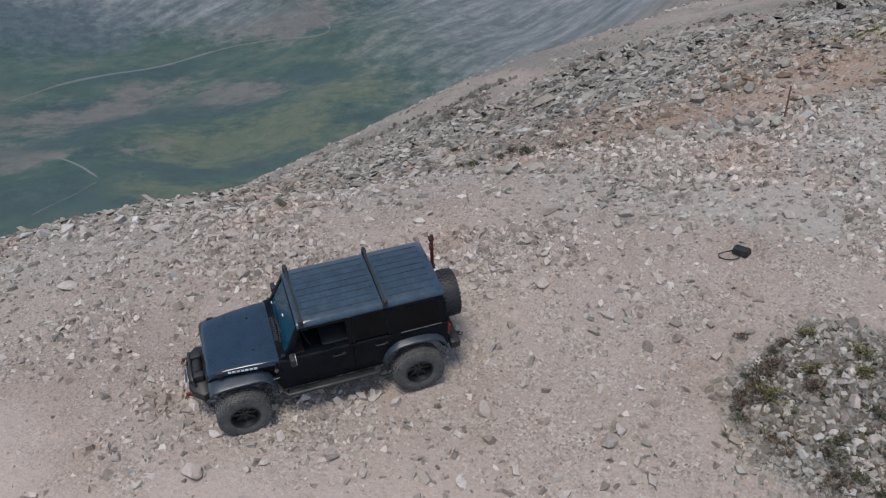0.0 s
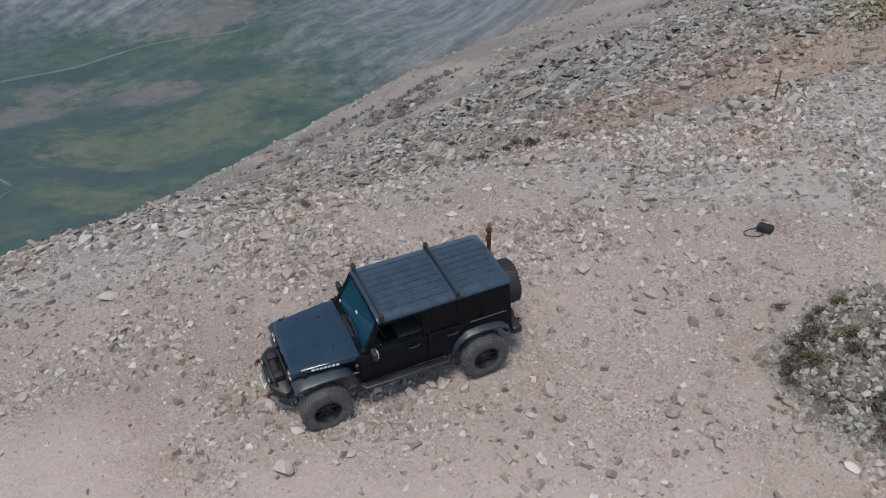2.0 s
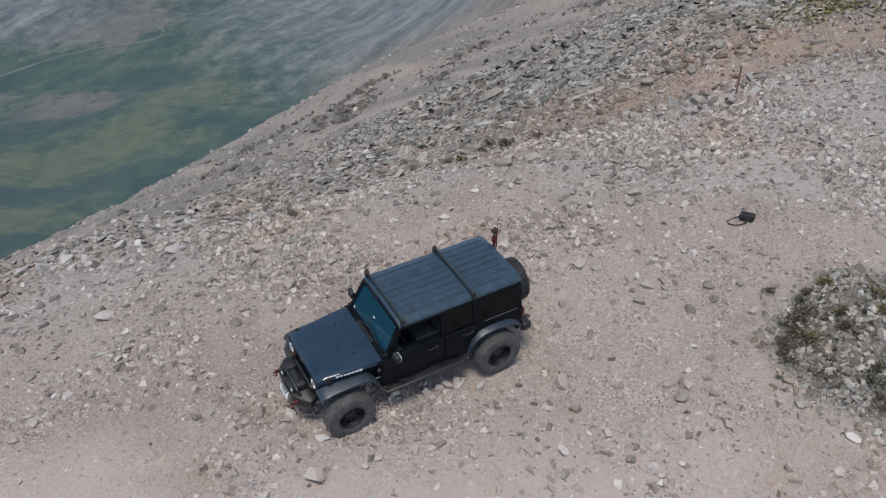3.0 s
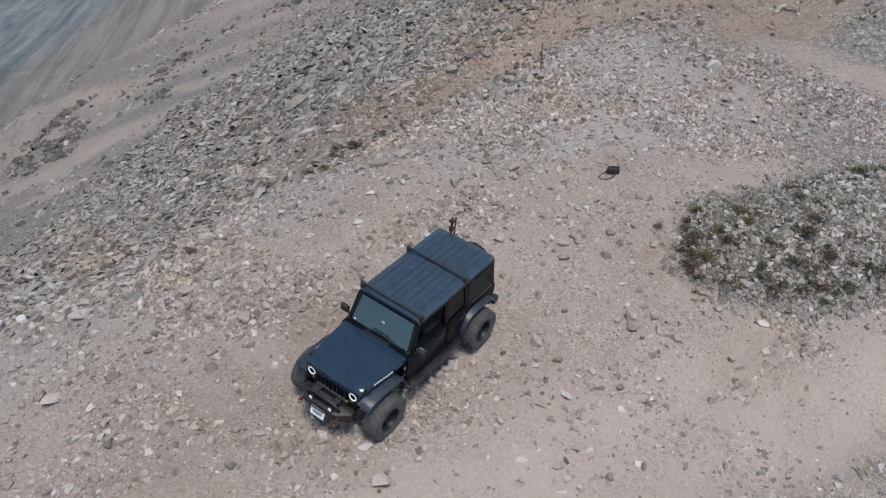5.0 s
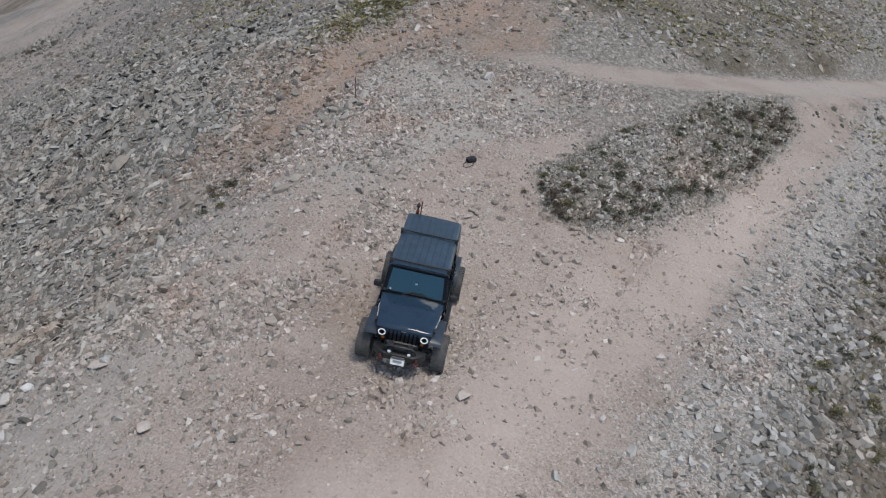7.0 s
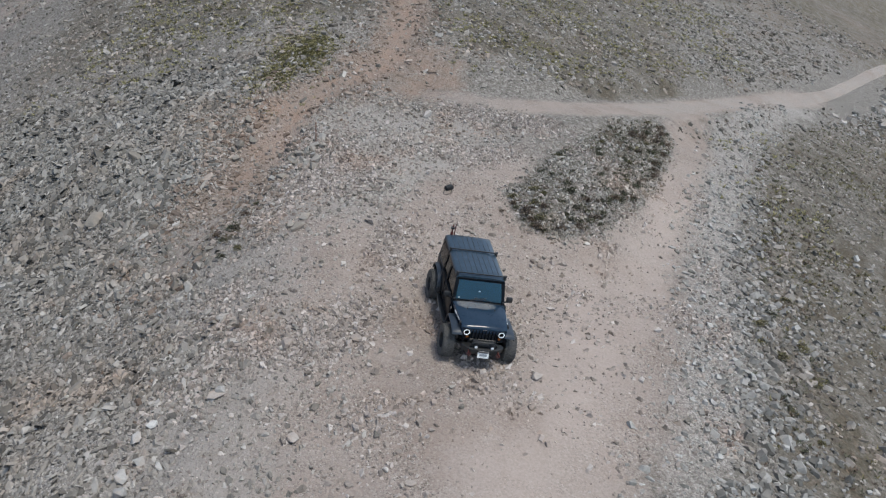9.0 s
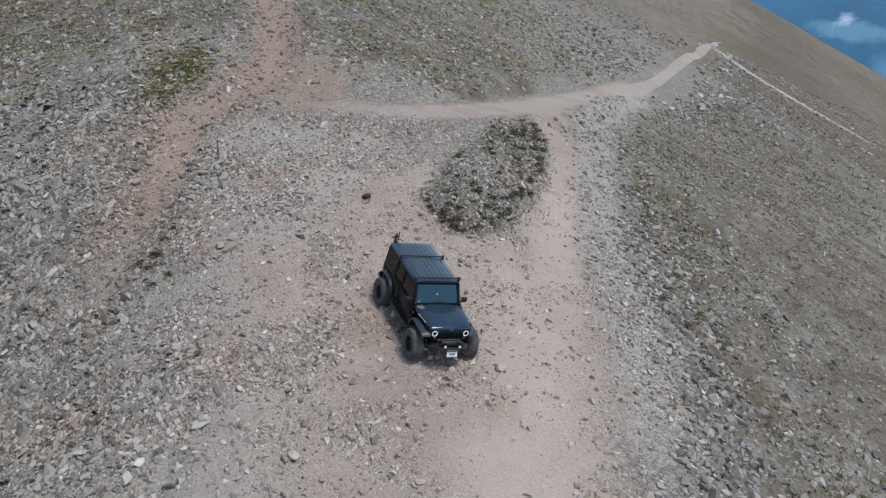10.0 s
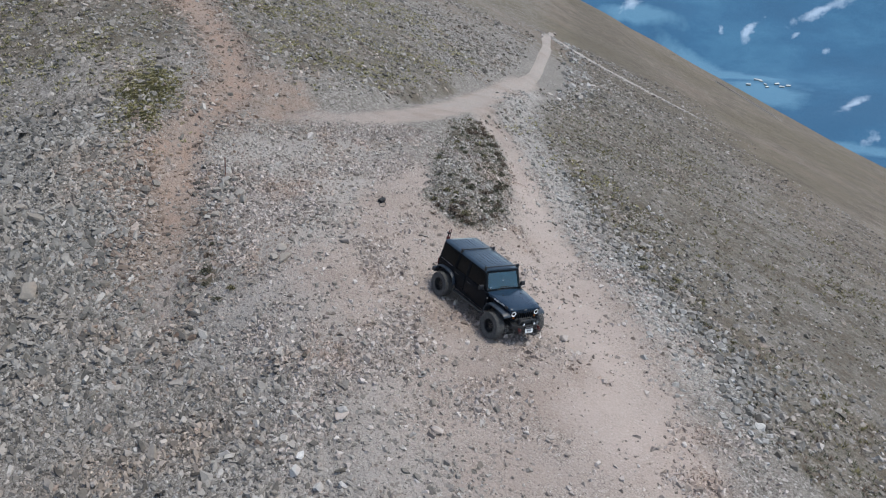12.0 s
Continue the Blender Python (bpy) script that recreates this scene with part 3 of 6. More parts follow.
def clump(x, y, size, seed):
    return np.clip(0.5 + 1.3 * value_noise(x, y, size, seed) + 0.8 * value_noise(x, y, size / 2.7, seed + 1), 0, 1)


def off_paths(x, y):
    return soft(along(x, y, ROAD)[0], 1.2, 2.2) * soft(along(x, y, TRACK)[0], 0.6, 1.7) * soft(along(x, y, TRAIL)[0], 0.5, 1.3)


def south_of(x, y):
    return np.interp(x, EDGE_X, EDGE_Y) - y


def north_of(x, y):
    return y - np.interp(x, NORTH_X, NORTH_Y)


def packed(x, y):
    """The driven ground, swept nearly clean of stones."""
    return np.maximum(np.exp(-((x + 1.5) ** 2 / 40 + (y - 9.4) ** 2 / 4)), 0.8 * np.exp(-((x + 8) ** 2 / 16 + (y - 10.5) ** 2 / 5)))


x, y = strew(230000, (-18, 16, 15, 50), lambda x, y: soft(north_of(x, y) - lag(x) + 1.6 * value_noise(x, y, 2.5, 35), -2.4, 2.4) * (0.4 + 0.6 * clump(x, y, 3, 31)) * (0.4 + 0.6 * soft(along(x, y, TRAIL)[0], 0.4, 1.4)) * (1 - soft(y - 40 - 1.4 * x, -4, 1)))
deep = rng.uniform(0, 1, len(x)) < soft(north_of(x, y) + 3 * value_noise(x, y, 4, 33), 1.5, 5.5) * (0.12 + 0.88 * soft(x, -3, 4)) * (1 - 0.9 * np.maximum(np.exp(-((x - 4.5) ** 2 / 12 + (y - 23.6) ** 2 / 5)), np.exp(-((x - 7) ** 2 / 30 + (y - 22.6) ** 2 / 6))))
rusty = ~deep & (rng.uniform(0, 1, len(x)) < 0.8 * np.maximum(np.exp(-((x - 4.5) ** 2 / 10 + (y - 23.6) ** 2 / 4)), np.exp(-((x - 7) ** 2 / 40 + (y - 22.4) ** 2 / 7))))
pale = ~deep & ~rusty
shard_field("talus", x[pale], y[pale], sizes(pale.sum(), 0.055, 0.32, 2.6), 0.26, TALUS_STONE, "tan-grey angular talus slabs below the shelf", 0.55, longest=2.8, grain=0.3)
shard_field("lower_talus", x[deep], y[deep], sizes(deep.sum(), 0.06, 0.44, 2.6), 0.26, SLATE_STONE, "dark grey platy slabs of the lower talus", 0.55, longest=2.8, grain=0.3)
shard_field("rust_talus", x[rusty], y[rusty], sizes(rusty.sum(), 0.06, 0.32, 2.7), 0.34, RUST_STONE, "rust-brown broken slabs below the trail", 0.45, longest=2.3)
x, y = strew(240000, (-15, 14, 4, 24), lambda x, y: (0.08 + 0.85 * soft(clump(x, y, 2.2, 41), 0.42, 1.0)) * soft(-south_of(x, y), -0.3, 0.5) * soft(lag(x) - north_of(x, y), -1, 1) * (0.25 + 0.75 * off_paths(x, y)) * (1 - 0.9 * packed(x, y)) * (1 - 0.55 * np.exp(-((x + 8) ** 2 / 18 + (y - 13.5) ** 2 / 10))))
bx, by = strew(62000, (-15, 13, 12, 25), lambda x, y: soft(north_of(x, y) + 1.5 * value_noise(x, y, 3, 151) + 1.6 * soft(x, 0, 5), -4.0, -0.5) * (0.6 - 0.44 * soft(x, -2, 3)) * (1 - 0.7 * soft(north_of(x, y) - lag(x), 1, 4)) * (0.25 + 0.75 * clump(x, y, 1.1, 153)) * (1 - 0.8 * packed(x, y)) * (0.2 + 0.8 * off_paths(x, y)))
shard_field("brink_gravel", bx, by, sizes(len(bx), 0.035, 0.2, 2.7), 0.5, BRINK_STONE, "grey broken gravel thinning out towards the shelf", 0.5, longest=2.4, grain=0.3, slab=0.17)
shard_field("shelf_gravel", x, y, sizes(len(x), 0.034, 0.2, 2.7), 0.62, DIRT_STONE, "loose pinkish-grey gravel on packed dirt", 0.4, longest=1.9, slab=0.17)
x, y = strew(125000, (-16, 70, -45, 7), lambda x, y: soft(south_of(x, y), -0.6, 0.6) * (0.08 + 0.5 * clump(x, y, 1.8, 51) + 0.42 * clump(x, y, 6, 53)) * (1 - 0.55 * soft(south_of(x, y), 1, 16)) * (1 - 0.6 * soft(x, 25, 60)))
shard_field("slope_scree", x, y, sizes(len(x), 0.07, 0.30, 2.7), 0.42, SLOPE_STONE, "grey-green lichened scree on the lower slope", 0.35)
x, y = strew(18000, (-14, 40, -3, 8), lambda x, y: soft(2.3 - np.abs(south_of(x, y) + 0.8), 0, 2.0) * 0.85 * soft(x, -14, -2))
shard_field("roadside_stones", x, y, sizes(len(x), 0.06, 0.28, 2.6), 0.45, PALE_STONE, "pale grey broken stones along the road edge", 0.35)
x, y = strew(13000, (-9, 17, -3, 6), lambda x, y: soft(south_of(x, y), -0.7, 0.4) * (1 - 0.9 * soft(south_of(x, y), 1.0, 3.2)) * (1 - 0.7 * soft(x, 5, 12)) * (0.3 + 0.7 * clump(x, y, 1.3, 141)))
shard_field("edge_blocks", x, y, sizes(len(x), 0.1, 0.4, 2.3), 0.5, EDGE_STONE, "grey broken blocks packed along the road edge", 0.45, longest=1.7, slab=0.11)
x, y = strew(60000, (4, 20, 5, 13), lambda x, y: soft(inside(x, y, HUMMOCK), -0.6, 0.5) * (0.35 + 0.65 * clump(x, y, 1.6, 91)) * (1 - 0.7 * soft(x, 8.5, 13)))
shard_field("island_stones", x, y, sizes(len(x), 0.045, 0.2, 2.5), 0.6, ISLAND_STONE, "mid-grey stones packed on the grown-over island", 0.45, longest=1.7, slab=0.16)
x, y = strew(120000, (12, 66, -8, 62), lambda x, y: (1 - 0.6 * np.exp(-(((x - 17) / 4.5) ** 2 + ((y - 17.6) / 2.6) ** 2))) * soft(x + 0.4 * y, 21.5, 25) * (1 - soft(south_of(x, y), -2, 0)) * soft(along(x, y, ROAD)[0], 1.6, 2.6) * (0.12 + 0.88 * soft(along(x, y, TRAIL)[0], 0.8, 2)) * (0.2 + 0.8 * clump(x, y, 3, 61)) * (1 - 0.35 * soft(x, 25, 60)) * (1 - 0.5 * soft(y, 35, 60)))
shard_field("hillside_scree", x, y, sizes(len(x), 0.08, 0.4, 2.7), 0.42, SLOPE_STONE, "grey scree with sparse tufts on the upper hillside", 0.35)
x, y = strew(3500, (4, 14, 17, 26), lambda x, y: np.clip(np.exp(-((x - 7.6) ** 2 / 1.6 + (y - 20.6) ** 2 / 0.7)) + np.exp(-((x - 7.2) ** 2 / 5 + (y - 26.3) ** 2 / 2)), 0, 1))
shard_field("rubble", x, y, sizes(len(x), 0.12, 0.42, 2.4), 0.4, SLATE_STONE, "large grey rubble blocks beside the red trail", 0.5)
x, y = strew(42000, (-30, 50, 34, 105), lambda x, y: 0.6 * soft(y - 40 - 1.4 * x, -3, 4) * clump(x, y, 7, 95) ** 2)
shard_field("flank_scree", x, y, sizes(len(x), 0.13, 0.7, 2.9), 0.4, TALUS_STONE, "brown-grey scree and outcrop blocks on the far flank", 0.4)
x, y = strew(60000, (28, 116, -80, -4), lambda x, y: soft(south_of(x, y), 0, 2) * (1 - soft(south_of(x, y), 10, 32)) * (0.1 + 0.9 * clump(x, y, 6, 131)) * soft(x, 28, 50))
shard_field("shoulder_scree", x, y, sizes(len(x), 0.12, 0.5, 2.6), 0.42, SLOPE_STONE, "grey-green scree below the far road", 0.4)
x, y = strew(26000, (36, 112, -40, 6), lambda x, y: (1 - soft(south_of(x, y), -2, 0)) * soft(along(x, y, ROAD)[0], 1.2, 2.4) * (0.2 + 0.8 * clump(x, y, 4, 171)) * (1 - soft(x, 70, 112)))
shard_field("roadside_scree", x, y, sizes(len(x), 0.12, 0.5, 2.7), 0.42, SLOPE_STONE, "grey scree on the slopes beside the far road", 0.4)
x, y = strew(9000, (38, 112, -46, 2), lambda x, y: soft(2.2 - np.abs(south_of(x, y) - 1.2), 0, 1.5) * clump(x, y, 5, 97))
shard_field("shoulder_stones", x, y, sizes(len(x), 0.2, 0.8, 2.4), 0.5, PALE_STONE, "pale broken stones below the far road", 0.4)
x, y = strew(24000, (2, 34, 16, 27), lambda x, y: (0.35 + 0.65 * soft(along(x, y, TRAIL)[0], 0.2, 0.7)) * (1 - soft(along(x, y, TRAIL)[0], 0.8, 3.2)) * (0.25 + 0.75 * clump(x, y, 1.5, 99)))
shard_field("trail_stones", x, y, sizes(len(x), 0.05, 0.3, 2.6), 0.42, RUST_STONE, "rust-brown broken stones along the red trail", 0.4)
x, y = strew(14000, (1, 15, 12, 21), lambda x, y: soft(y - 16.6 + 0.55 * (x - 1), 0, 2.0) * soft(-north_of(x, y), -0.5, 0.5) * (0.15 + 0.85 * clump(x, y, 1.7, 111)) * (1 - soft(x, 12, 15)))
shard_field("grey_gravel", x, y, sizes(len(x), 0.05, 0.22, 2.6), 0.42, BRINK_STONE, "fine grey gravel at the head of the trail", 0.5, longest=2.2, grain=0.2, slab=0.17)
CRAG = [(8, 57), (9, 66), (13, 69), (18, 69), (23, 62), (27, 60)]
x, y = strew(9000, (2, 34, 50, 76), lambda x, y: (1 - soft(along(x, y, CRAG)[0], 0.3, 2.0)) * clump(x, y, 3, 121) ** 2)
RIBS = [[(-9.7, 57), (-7.5, 69), (-4, 72)], [(-2.5, 72), (-0.5, 72.5), (1.5, 71), (4, 74), (6.5, 74)], [(-1.5, 60), (-1.3, 68)], [(0.6, 59), (0.8, 67)], [(-11, 52), (-8, 55)], [(2.5, 62), (3.5, 70)]]
rx, ry = strew(26000, (-16, 12, 48, 80), lambda x, y: np.maximum.reduce([(1 - soft(along(x, y, r)[0], 0.1, 1.1)) for r in RIBS]) * clump(x, y, 2.4, 123))
x, y = np.concatenate([x, rx]), np.concatenate([y, ry])
shard_field("crag", x, y, sizes(len(x), 0.16, 0.7, 2.4), 0.5, OUTCROP_STONE, "dark broken outcrop on the streaked flank", 0.5)
HILL_PATH = [(112, -36), (99, -37), (92, -40), (86, -44), (80, -50)]
x, y = strew(16000, (76, 114, -52, -33), lambda x, y: 1 - soft(along(x, y, HILL_PATH)[0], 0.3, 1.0 + 0.04 * (x - 76)))
shard_field("path_stones", x, y, sizes(len(x), 0.12, 0.5, 2.5), 0.4, PALE_STONE, "pale stones along the hillside path", 0.3)


# ---- mesh helpers ----
def part(name, bm, mat, parent=None, label="", smooth=False):
    me = bpy.data.meshes.new(name)
    bmesh.ops.recalc_face_normals(bm, faces=bm.faces)
    bm.to_mesh(me)
    bm.free()
    if smooth:
        me.polygons.foreach_set("use_smooth", np.ones(len(me.polygons), bool))
        me.set_sharp_from_angle(angle=radians(38))
    me.materials.append(mat)
    ob = new(name, me)
    ob.parent = parent
    return tagged(ob, label) if label else ob


def box(bm, x0, x1, y0, y1, z0, z1, bevel=0.0, m=None, segments=2):
    made = bmesh.ops.create_cube(bm, size=1.0)["verts"]
    for v in made:
        v.co = Vector(((x0 + x1) / 2 + v.co.x * (x1 - x0), (y0 + y1) / 2 + v.co.y * (y1 - y0), (z0 + z1) / 2 + v.co.z * (z1 - z0)))
    if bevel:
        edges = list({e for v in made for e in v.link_edges})
        made = list({v for f in bmesh.ops.bevel(bm, geom=edges, offset=bevel, segments=segments, affect="EDGES", profile=0.5)["faces"] for v in f.verts} | {v for v in made if v.is_valid})
    if m:
        bmesh.ops.transform(bm, matrix=m, verts=[v for v in made if v.is_valid])
    return bm


def rod(bm, a, b, r, seg=10, r2=None):
    a, b = Vector(a), Vector(b)
    m = Matrix.Translation((a + b) / 2) @ (b - a).to_track_quat("Z", "Y").to_matrix().to_4x4()
    bmesh.ops.create_cone(bm, cap_ends=True, segments=seg, radius1=r, radius2=r if r2 is None else r2, depth=(b - a).length, matrix=m)
    return bm


def tube(bm, points, r, seg=8):
    """A round bar through points, closed at both ends."""
    pts = [Vector(p) for p in points]
    rings = []
    side = None
    for i, p in enumerate(pts):
        d = (pts[min(i + 1, len(pts) - 1)] - pts[max(i - 1, 0)]).normalized()
        side = (side - d * side.dot(d)).normalized() if side else d.orthogonal().normalized()
        up = d.cross(side)
        rings.append([bm.verts.new(p + r * (math.cos(2 * math.pi * k / seg) * side + math.sin(2 * math.pi * k / seg) * up)) for k in range(seg)])
    for a, b in zip(rings, rings[1:]):
        for k in range(seg):
            bm.faces.new((a[k], a[(k + 1) % seg], b[(k + 1) % seg], b[k]))
    bm.faces.new(rings[0][::-1])
    bm.faces.new(rings[-1])
    return bm


def lathe(bm, profile, m=None, seg=40, closed=True):
    """Turns (radius, height) pairs about the z axis."""
    rings = [[bm.verts.new((r * math.cos(2 * math.pi * k / seg), r * math.sin(2 * math.pi * k / seg), h)) for k in range(seg)] for r, h in profile]
    pairs = list(zip(rings, rings[1:])) + ([(rings[-1], rings[0])] if closed else [])
    for a, b in pairs:
        for k in range(seg):
            bm.faces.new((a[k], a[(k + 1) % seg], b[(k + 1) % seg], b[k]))
    if m:
        bmesh.ops.transform(bm, matrix=m, verts=[v for ring in rings for v in ring])
    return bm


def prism(bm, outline, axis, lo, hi):
    """An outline of two coordinates, pushed out along the third axis from lo to hi."""
    def at(p, h):
        c = list(p)
        c.insert("xyz".index(axis), h)
        return bm.verts.new(c)
    a, b = [at(p, lo) for p in outline], [at(p, hi) for p in outline]
    bm.faces.new(a)
    bm.faces.new(b[::-1])
    n = len(outline)
    for k in range(n):
        bm.faces.new((a[k], b[k], b[(k + 1) % n], a[(k + 1) % n]))
    return bm


def loft(bm, sections, cap=True):
    """Skins rows of points, one open row after another."""
    rows = [[bm.verts.new(p) for p in s] for s in sections]
    for a, b in zip(rows, rows[1:]):
        for k in range(len(a) - 1):
            bm.faces.new((a[k], a[k + 1], b[k + 1], b[k]))
    if cap:
        bm.faces.new(rows[0])
        bm.faces.new(rows[-1][::-1])
    return bm


def mirrored(make, sides=(1, -1)):
    for s in sides:
        make(s)


# ---- materials of the car ----
def paint_material(name, coat):
    mat = material(name, rough=0.34, metal=0.0, coat=coat)
    v = coords(mat)
    dust = math_node(mat, "MULTIPLY", noise_tex(mat, 3.0, 6, v, 0.7), noise_tex(mat, 40, 3, v))
    colour = ramp(mat, dust, (0.15, (0.003, 0.004, 0.006)), (0.45, (0.008, 0.0105, 0.014)))
    mat.node_tree.nodes["Principled BSDF"].inputs["Specular IOR Level"].default_value = 0.06
    return finish(mat, colour, rough=ramp(mat, dust, (0.15, (0.26, 0.26, 0.26)), (0.4, (0.42, 0.42, 0.42))))


def tyre_material():
    mat = material("dusty_rubber", rough=0.9)
    v = coords(mat)
    return finish(mat, ramp(mat, noise_tex(mat, 7, 6, v, 0.7), (0.3, (0.034, 0.035, 0.036)), (0.7, (0.095, 0.093, 0.09))), height=noise_tex(mat, 60, 3, v), bump=0.2)


def plastic_material(name, colour, rough):
    mat = material(name, rough=rough)
    v = coords(mat)
    c2 = tuple(min(1, 1.7 * c + 0.008) for c in colour)
    return finish(mat, ramp(mat, noise_tex(mat, 6, 6, v, 0.7), (0.35, colour), (0.75, c2)), height=noise_tex(mat, 120, 2, v), bump=0.12, distance=0.004)


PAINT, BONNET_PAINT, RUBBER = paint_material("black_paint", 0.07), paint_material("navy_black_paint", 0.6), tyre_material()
# bonnet: the black paint again, with reflected sky blue put into its colour
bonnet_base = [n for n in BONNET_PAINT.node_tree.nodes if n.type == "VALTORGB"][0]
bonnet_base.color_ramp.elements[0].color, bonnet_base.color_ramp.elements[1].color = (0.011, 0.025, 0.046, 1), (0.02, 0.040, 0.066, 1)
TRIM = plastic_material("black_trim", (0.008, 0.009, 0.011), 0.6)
# hardtop charcoal also carries the reflected sky's blue in its base colour
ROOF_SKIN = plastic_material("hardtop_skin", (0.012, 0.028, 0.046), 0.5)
ROOF_SKIN.node_tree.nodes["Principled BSDF"].inputs["Coat Weight"].default_value = 0.7
ROOF_SKIN.node_tree.nodes["Principled BSDF"].inputs["Coat Roughness"].default_value = 0.12
ROOF_SKIN.node_tree.nodes["Principled BSDF"].inputs["Specular IOR Level"].default_value = 0.25
STEEL = plastic_material("black_steel", (0.007, 0.008, 0.009), 0.45)
CABIN = plastic_material("cabin_cloth", (0.009, 0.009, 0.010), 0.9)
RED = plastic_material("red_paint", (0.075, 0.014, 0.011), 0.6)
SILVER = material("dull_silver", (0.2, 0.2, 0.21), 0.4, 0.9)
WHITE = plastic_material("white_letter", (0.4, 0.41, 0.42), 0.5)
# the arches' bluish sheen is part of this base colour
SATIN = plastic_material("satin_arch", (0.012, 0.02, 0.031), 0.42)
PLATE = plastic_material("plate_white", (0.46, 0.47, 0.46), 0.4)
BLACK_INK = material("dark_ink", (0.2, 0.22, 0.25), 0.6)
# the windscreen's teal base colour stands in for the sky mirrored in it
GLASS = material("tinted_glass", (0.006, 0.074, 0.128), 0.05)
GLASS.node_tree.nodes["Principled BSDF"].inputs["Transmission Weight"].default_value = 0.55
GLASS.node_tree.nodes["Principled BSDF"].inputs["Specular IOR Level"].default_value = 0.32
DARK_GLASS = material("privacy_glass", (0.002, 0.003, 0.004), 0.12)
DARK_GLASS.node_tree.nodes["Principled BSDF"].inputs["Specular IOR Level"].default_value = 0.15
LENS = material("lamp_lens", (0.75, 0.78, 0.8), 0.08)
AMBER = material("amber_lens", (0.22, 0.06, 0.01), 0.25)
TAIL = material("tail_lens", (0.11, 0.008, 0.008), 0.25)
HALO = material("halo_ring", (0.9, 0.92, 0.95), 0.3)
HALO.node_tree.nodes["Principled BSDF"].inputs["Emission Color"].default_value = (0.9, 0.95, 1.0, 1)
HALO.node_tree.nodes["Principled BSDF"].inputs["Emission Strength"].default_value = 0.15


# ---- the car: x ahead, y to its left, z up, from the ground midway between the axles ----
def make_car():
    car = tagged(new("off_road_car"), "black lifted four-door off-road car with dusty mud tyres", "car")
    WB, R, TY = 1.473, 0.44, 0.855

    # tub with wheel arches
    def arch(cx, r, a0, a1, n=9):
        return [(cx + r * math.cos(radians(a0 + (a1 - a0) * k / n)), R + r * math.sin(radians(a0 + (a1 - a0) * k / n))) for k in range(n + 1)]
    side = [(-2.06, 0.72)] + [(-2.0, 0.66)] + arch(-WB, 0.55, 155, 25) + [(-0.88, 0.60), (0.78, 0.60)] + [(0.86, 0.78), (0.84, 1.24), (-2.06, 1.22)]
    bm = prism(bmesh.new(), side, "y", -0.755, 0.755)
    long_edges = [e for e in bm.edges if abs(e.verts[0].co.y) > 0.7 and e.verts[0].co.y * e.verts[1].co.y > 0 and min(e.verts[0].co.z, e.verts[1].co.z) > 1.1]
    bmesh.ops.bevel(bm, geom=long_edges, offset=0.035, segments=3, affect="EDGES", profile=0.5)
    body = part("body", bm, PAINT, car, "dusty black painted body tub", True)
    # engine bay sides below the bonnet
    bm = bmesh.new()
    loft(bm, [[(x, w, 0.86), (x, w, z), (x, -w, z), (x, -w, 0.86)] for x, w, z in ((0.84, 0.66, 1.22), (1.4, 0.625, 1.20), (1.84, 0.60, 1.13))])
    part("engine_bay", bm, PAINT, car, "", True)
    # chassis and axles
    bm = bmesh.new()
    for s in (1, -1):
        box(bm, -2.0, 2.0, s * 0.42 - 0.05, s * 0.42 + 0.05, 0.56, 0.70, 0.01)
    part("chassis_rail", bm, STEEL, car)
    for cx in (WB, -WB):
        bm = rod(bmesh.new(), (cx, -0.7, R), (cx, 0.7, R), 0.05, 12)
        bmesh.ops.create_uvsphere(bm, u_segments=14, v_segments=8, radius=0.14, matrix=Matrix.Translation((cx, 0.15 if cx > 0 else 0, R)))
        for s in (1, -1):
            rod(bm, (cx - 0.1, s * 0.5, R), (cx - 0.02, s * 0.5, R + 0.4), 0.035)
        part("axle", bm, STEEL, car, "", True)
    bm = bmesh.new()
    box(bm, 0.7, 1.95, -0.38, 0.38, 0.5, 0.85, 0.05)
    part("underbody", bm, STEEL, car)

    # bonnet, crowned, narrowing to the grille
    bm = bmesh.new()
    rows = []
    for x, w, z in ((0.77, 0.735, 1.268), (0.95, 0.72, 1.282), (1.35, 0.685, 1.268), (1.70, 0.645, 1.236), (1.83, 0.628, 1.215), (1.885, 0.615, 1.185), (1.905, 0.60, 1.15)):
        rows.append([(x, f * w, z + dz) for f, dz in ((1.0, -0.11), (1.0, -0.045), (0.985, -0.02), (0.93, -0.002), (0.62, 0.008), (0.42, 0.018), (0, 0.028), (-0.42, 0.018), (-0.62, 0.008), (-0.93, -0.002), (-0.985, -0.02), (-1.0, -0.045), (-1.0, -0.11))])
    loft(bm, rows)
    bonnet = part("bonnet", bm, BONNET_PAINT, car, "black bonnet with reflected sky blue in its colour and a soft sheen", True)
    for s in (1, -1):
        bm = bmesh.new()
        box(bm, 1.66, 1.76, s * 0.655 - 0.02, s * 0.655 + 0.02, 1.14, 1.23, 0.008)
        rod(bm, (1.71, s * 0.66, 1.15), (1.71, s * 0.69, 1.15), 0.018, 10)
        part("bonnet_catch", bm, TRIM, bonnet)
        bm = rod(bmesh.new(), (1.12, s * 0.38, 1.285), (1.12, s * 0.38, 1.315), 0.022, 12, 0.016)
        part("rubber_stop", bm, TRIM, bonnet)
        # lettering on the bonnet's flank as plain bars
        for k in range(7):
            bm = bmesh.new()
            x0 = 1.58 - k * 0.068
            sk = 0.685 + 0.040 * (1.35 - x0) / 0.35 + 0.002
            box(bm, x0 - 0.05, x0, s * sk - 0.014, s * sk + 0.014, 1.175, 1.208, 0.004)
            part("letter_bar", bm, WHITE, bonnet, "worn pale lettering bar" if k == 0 else "")
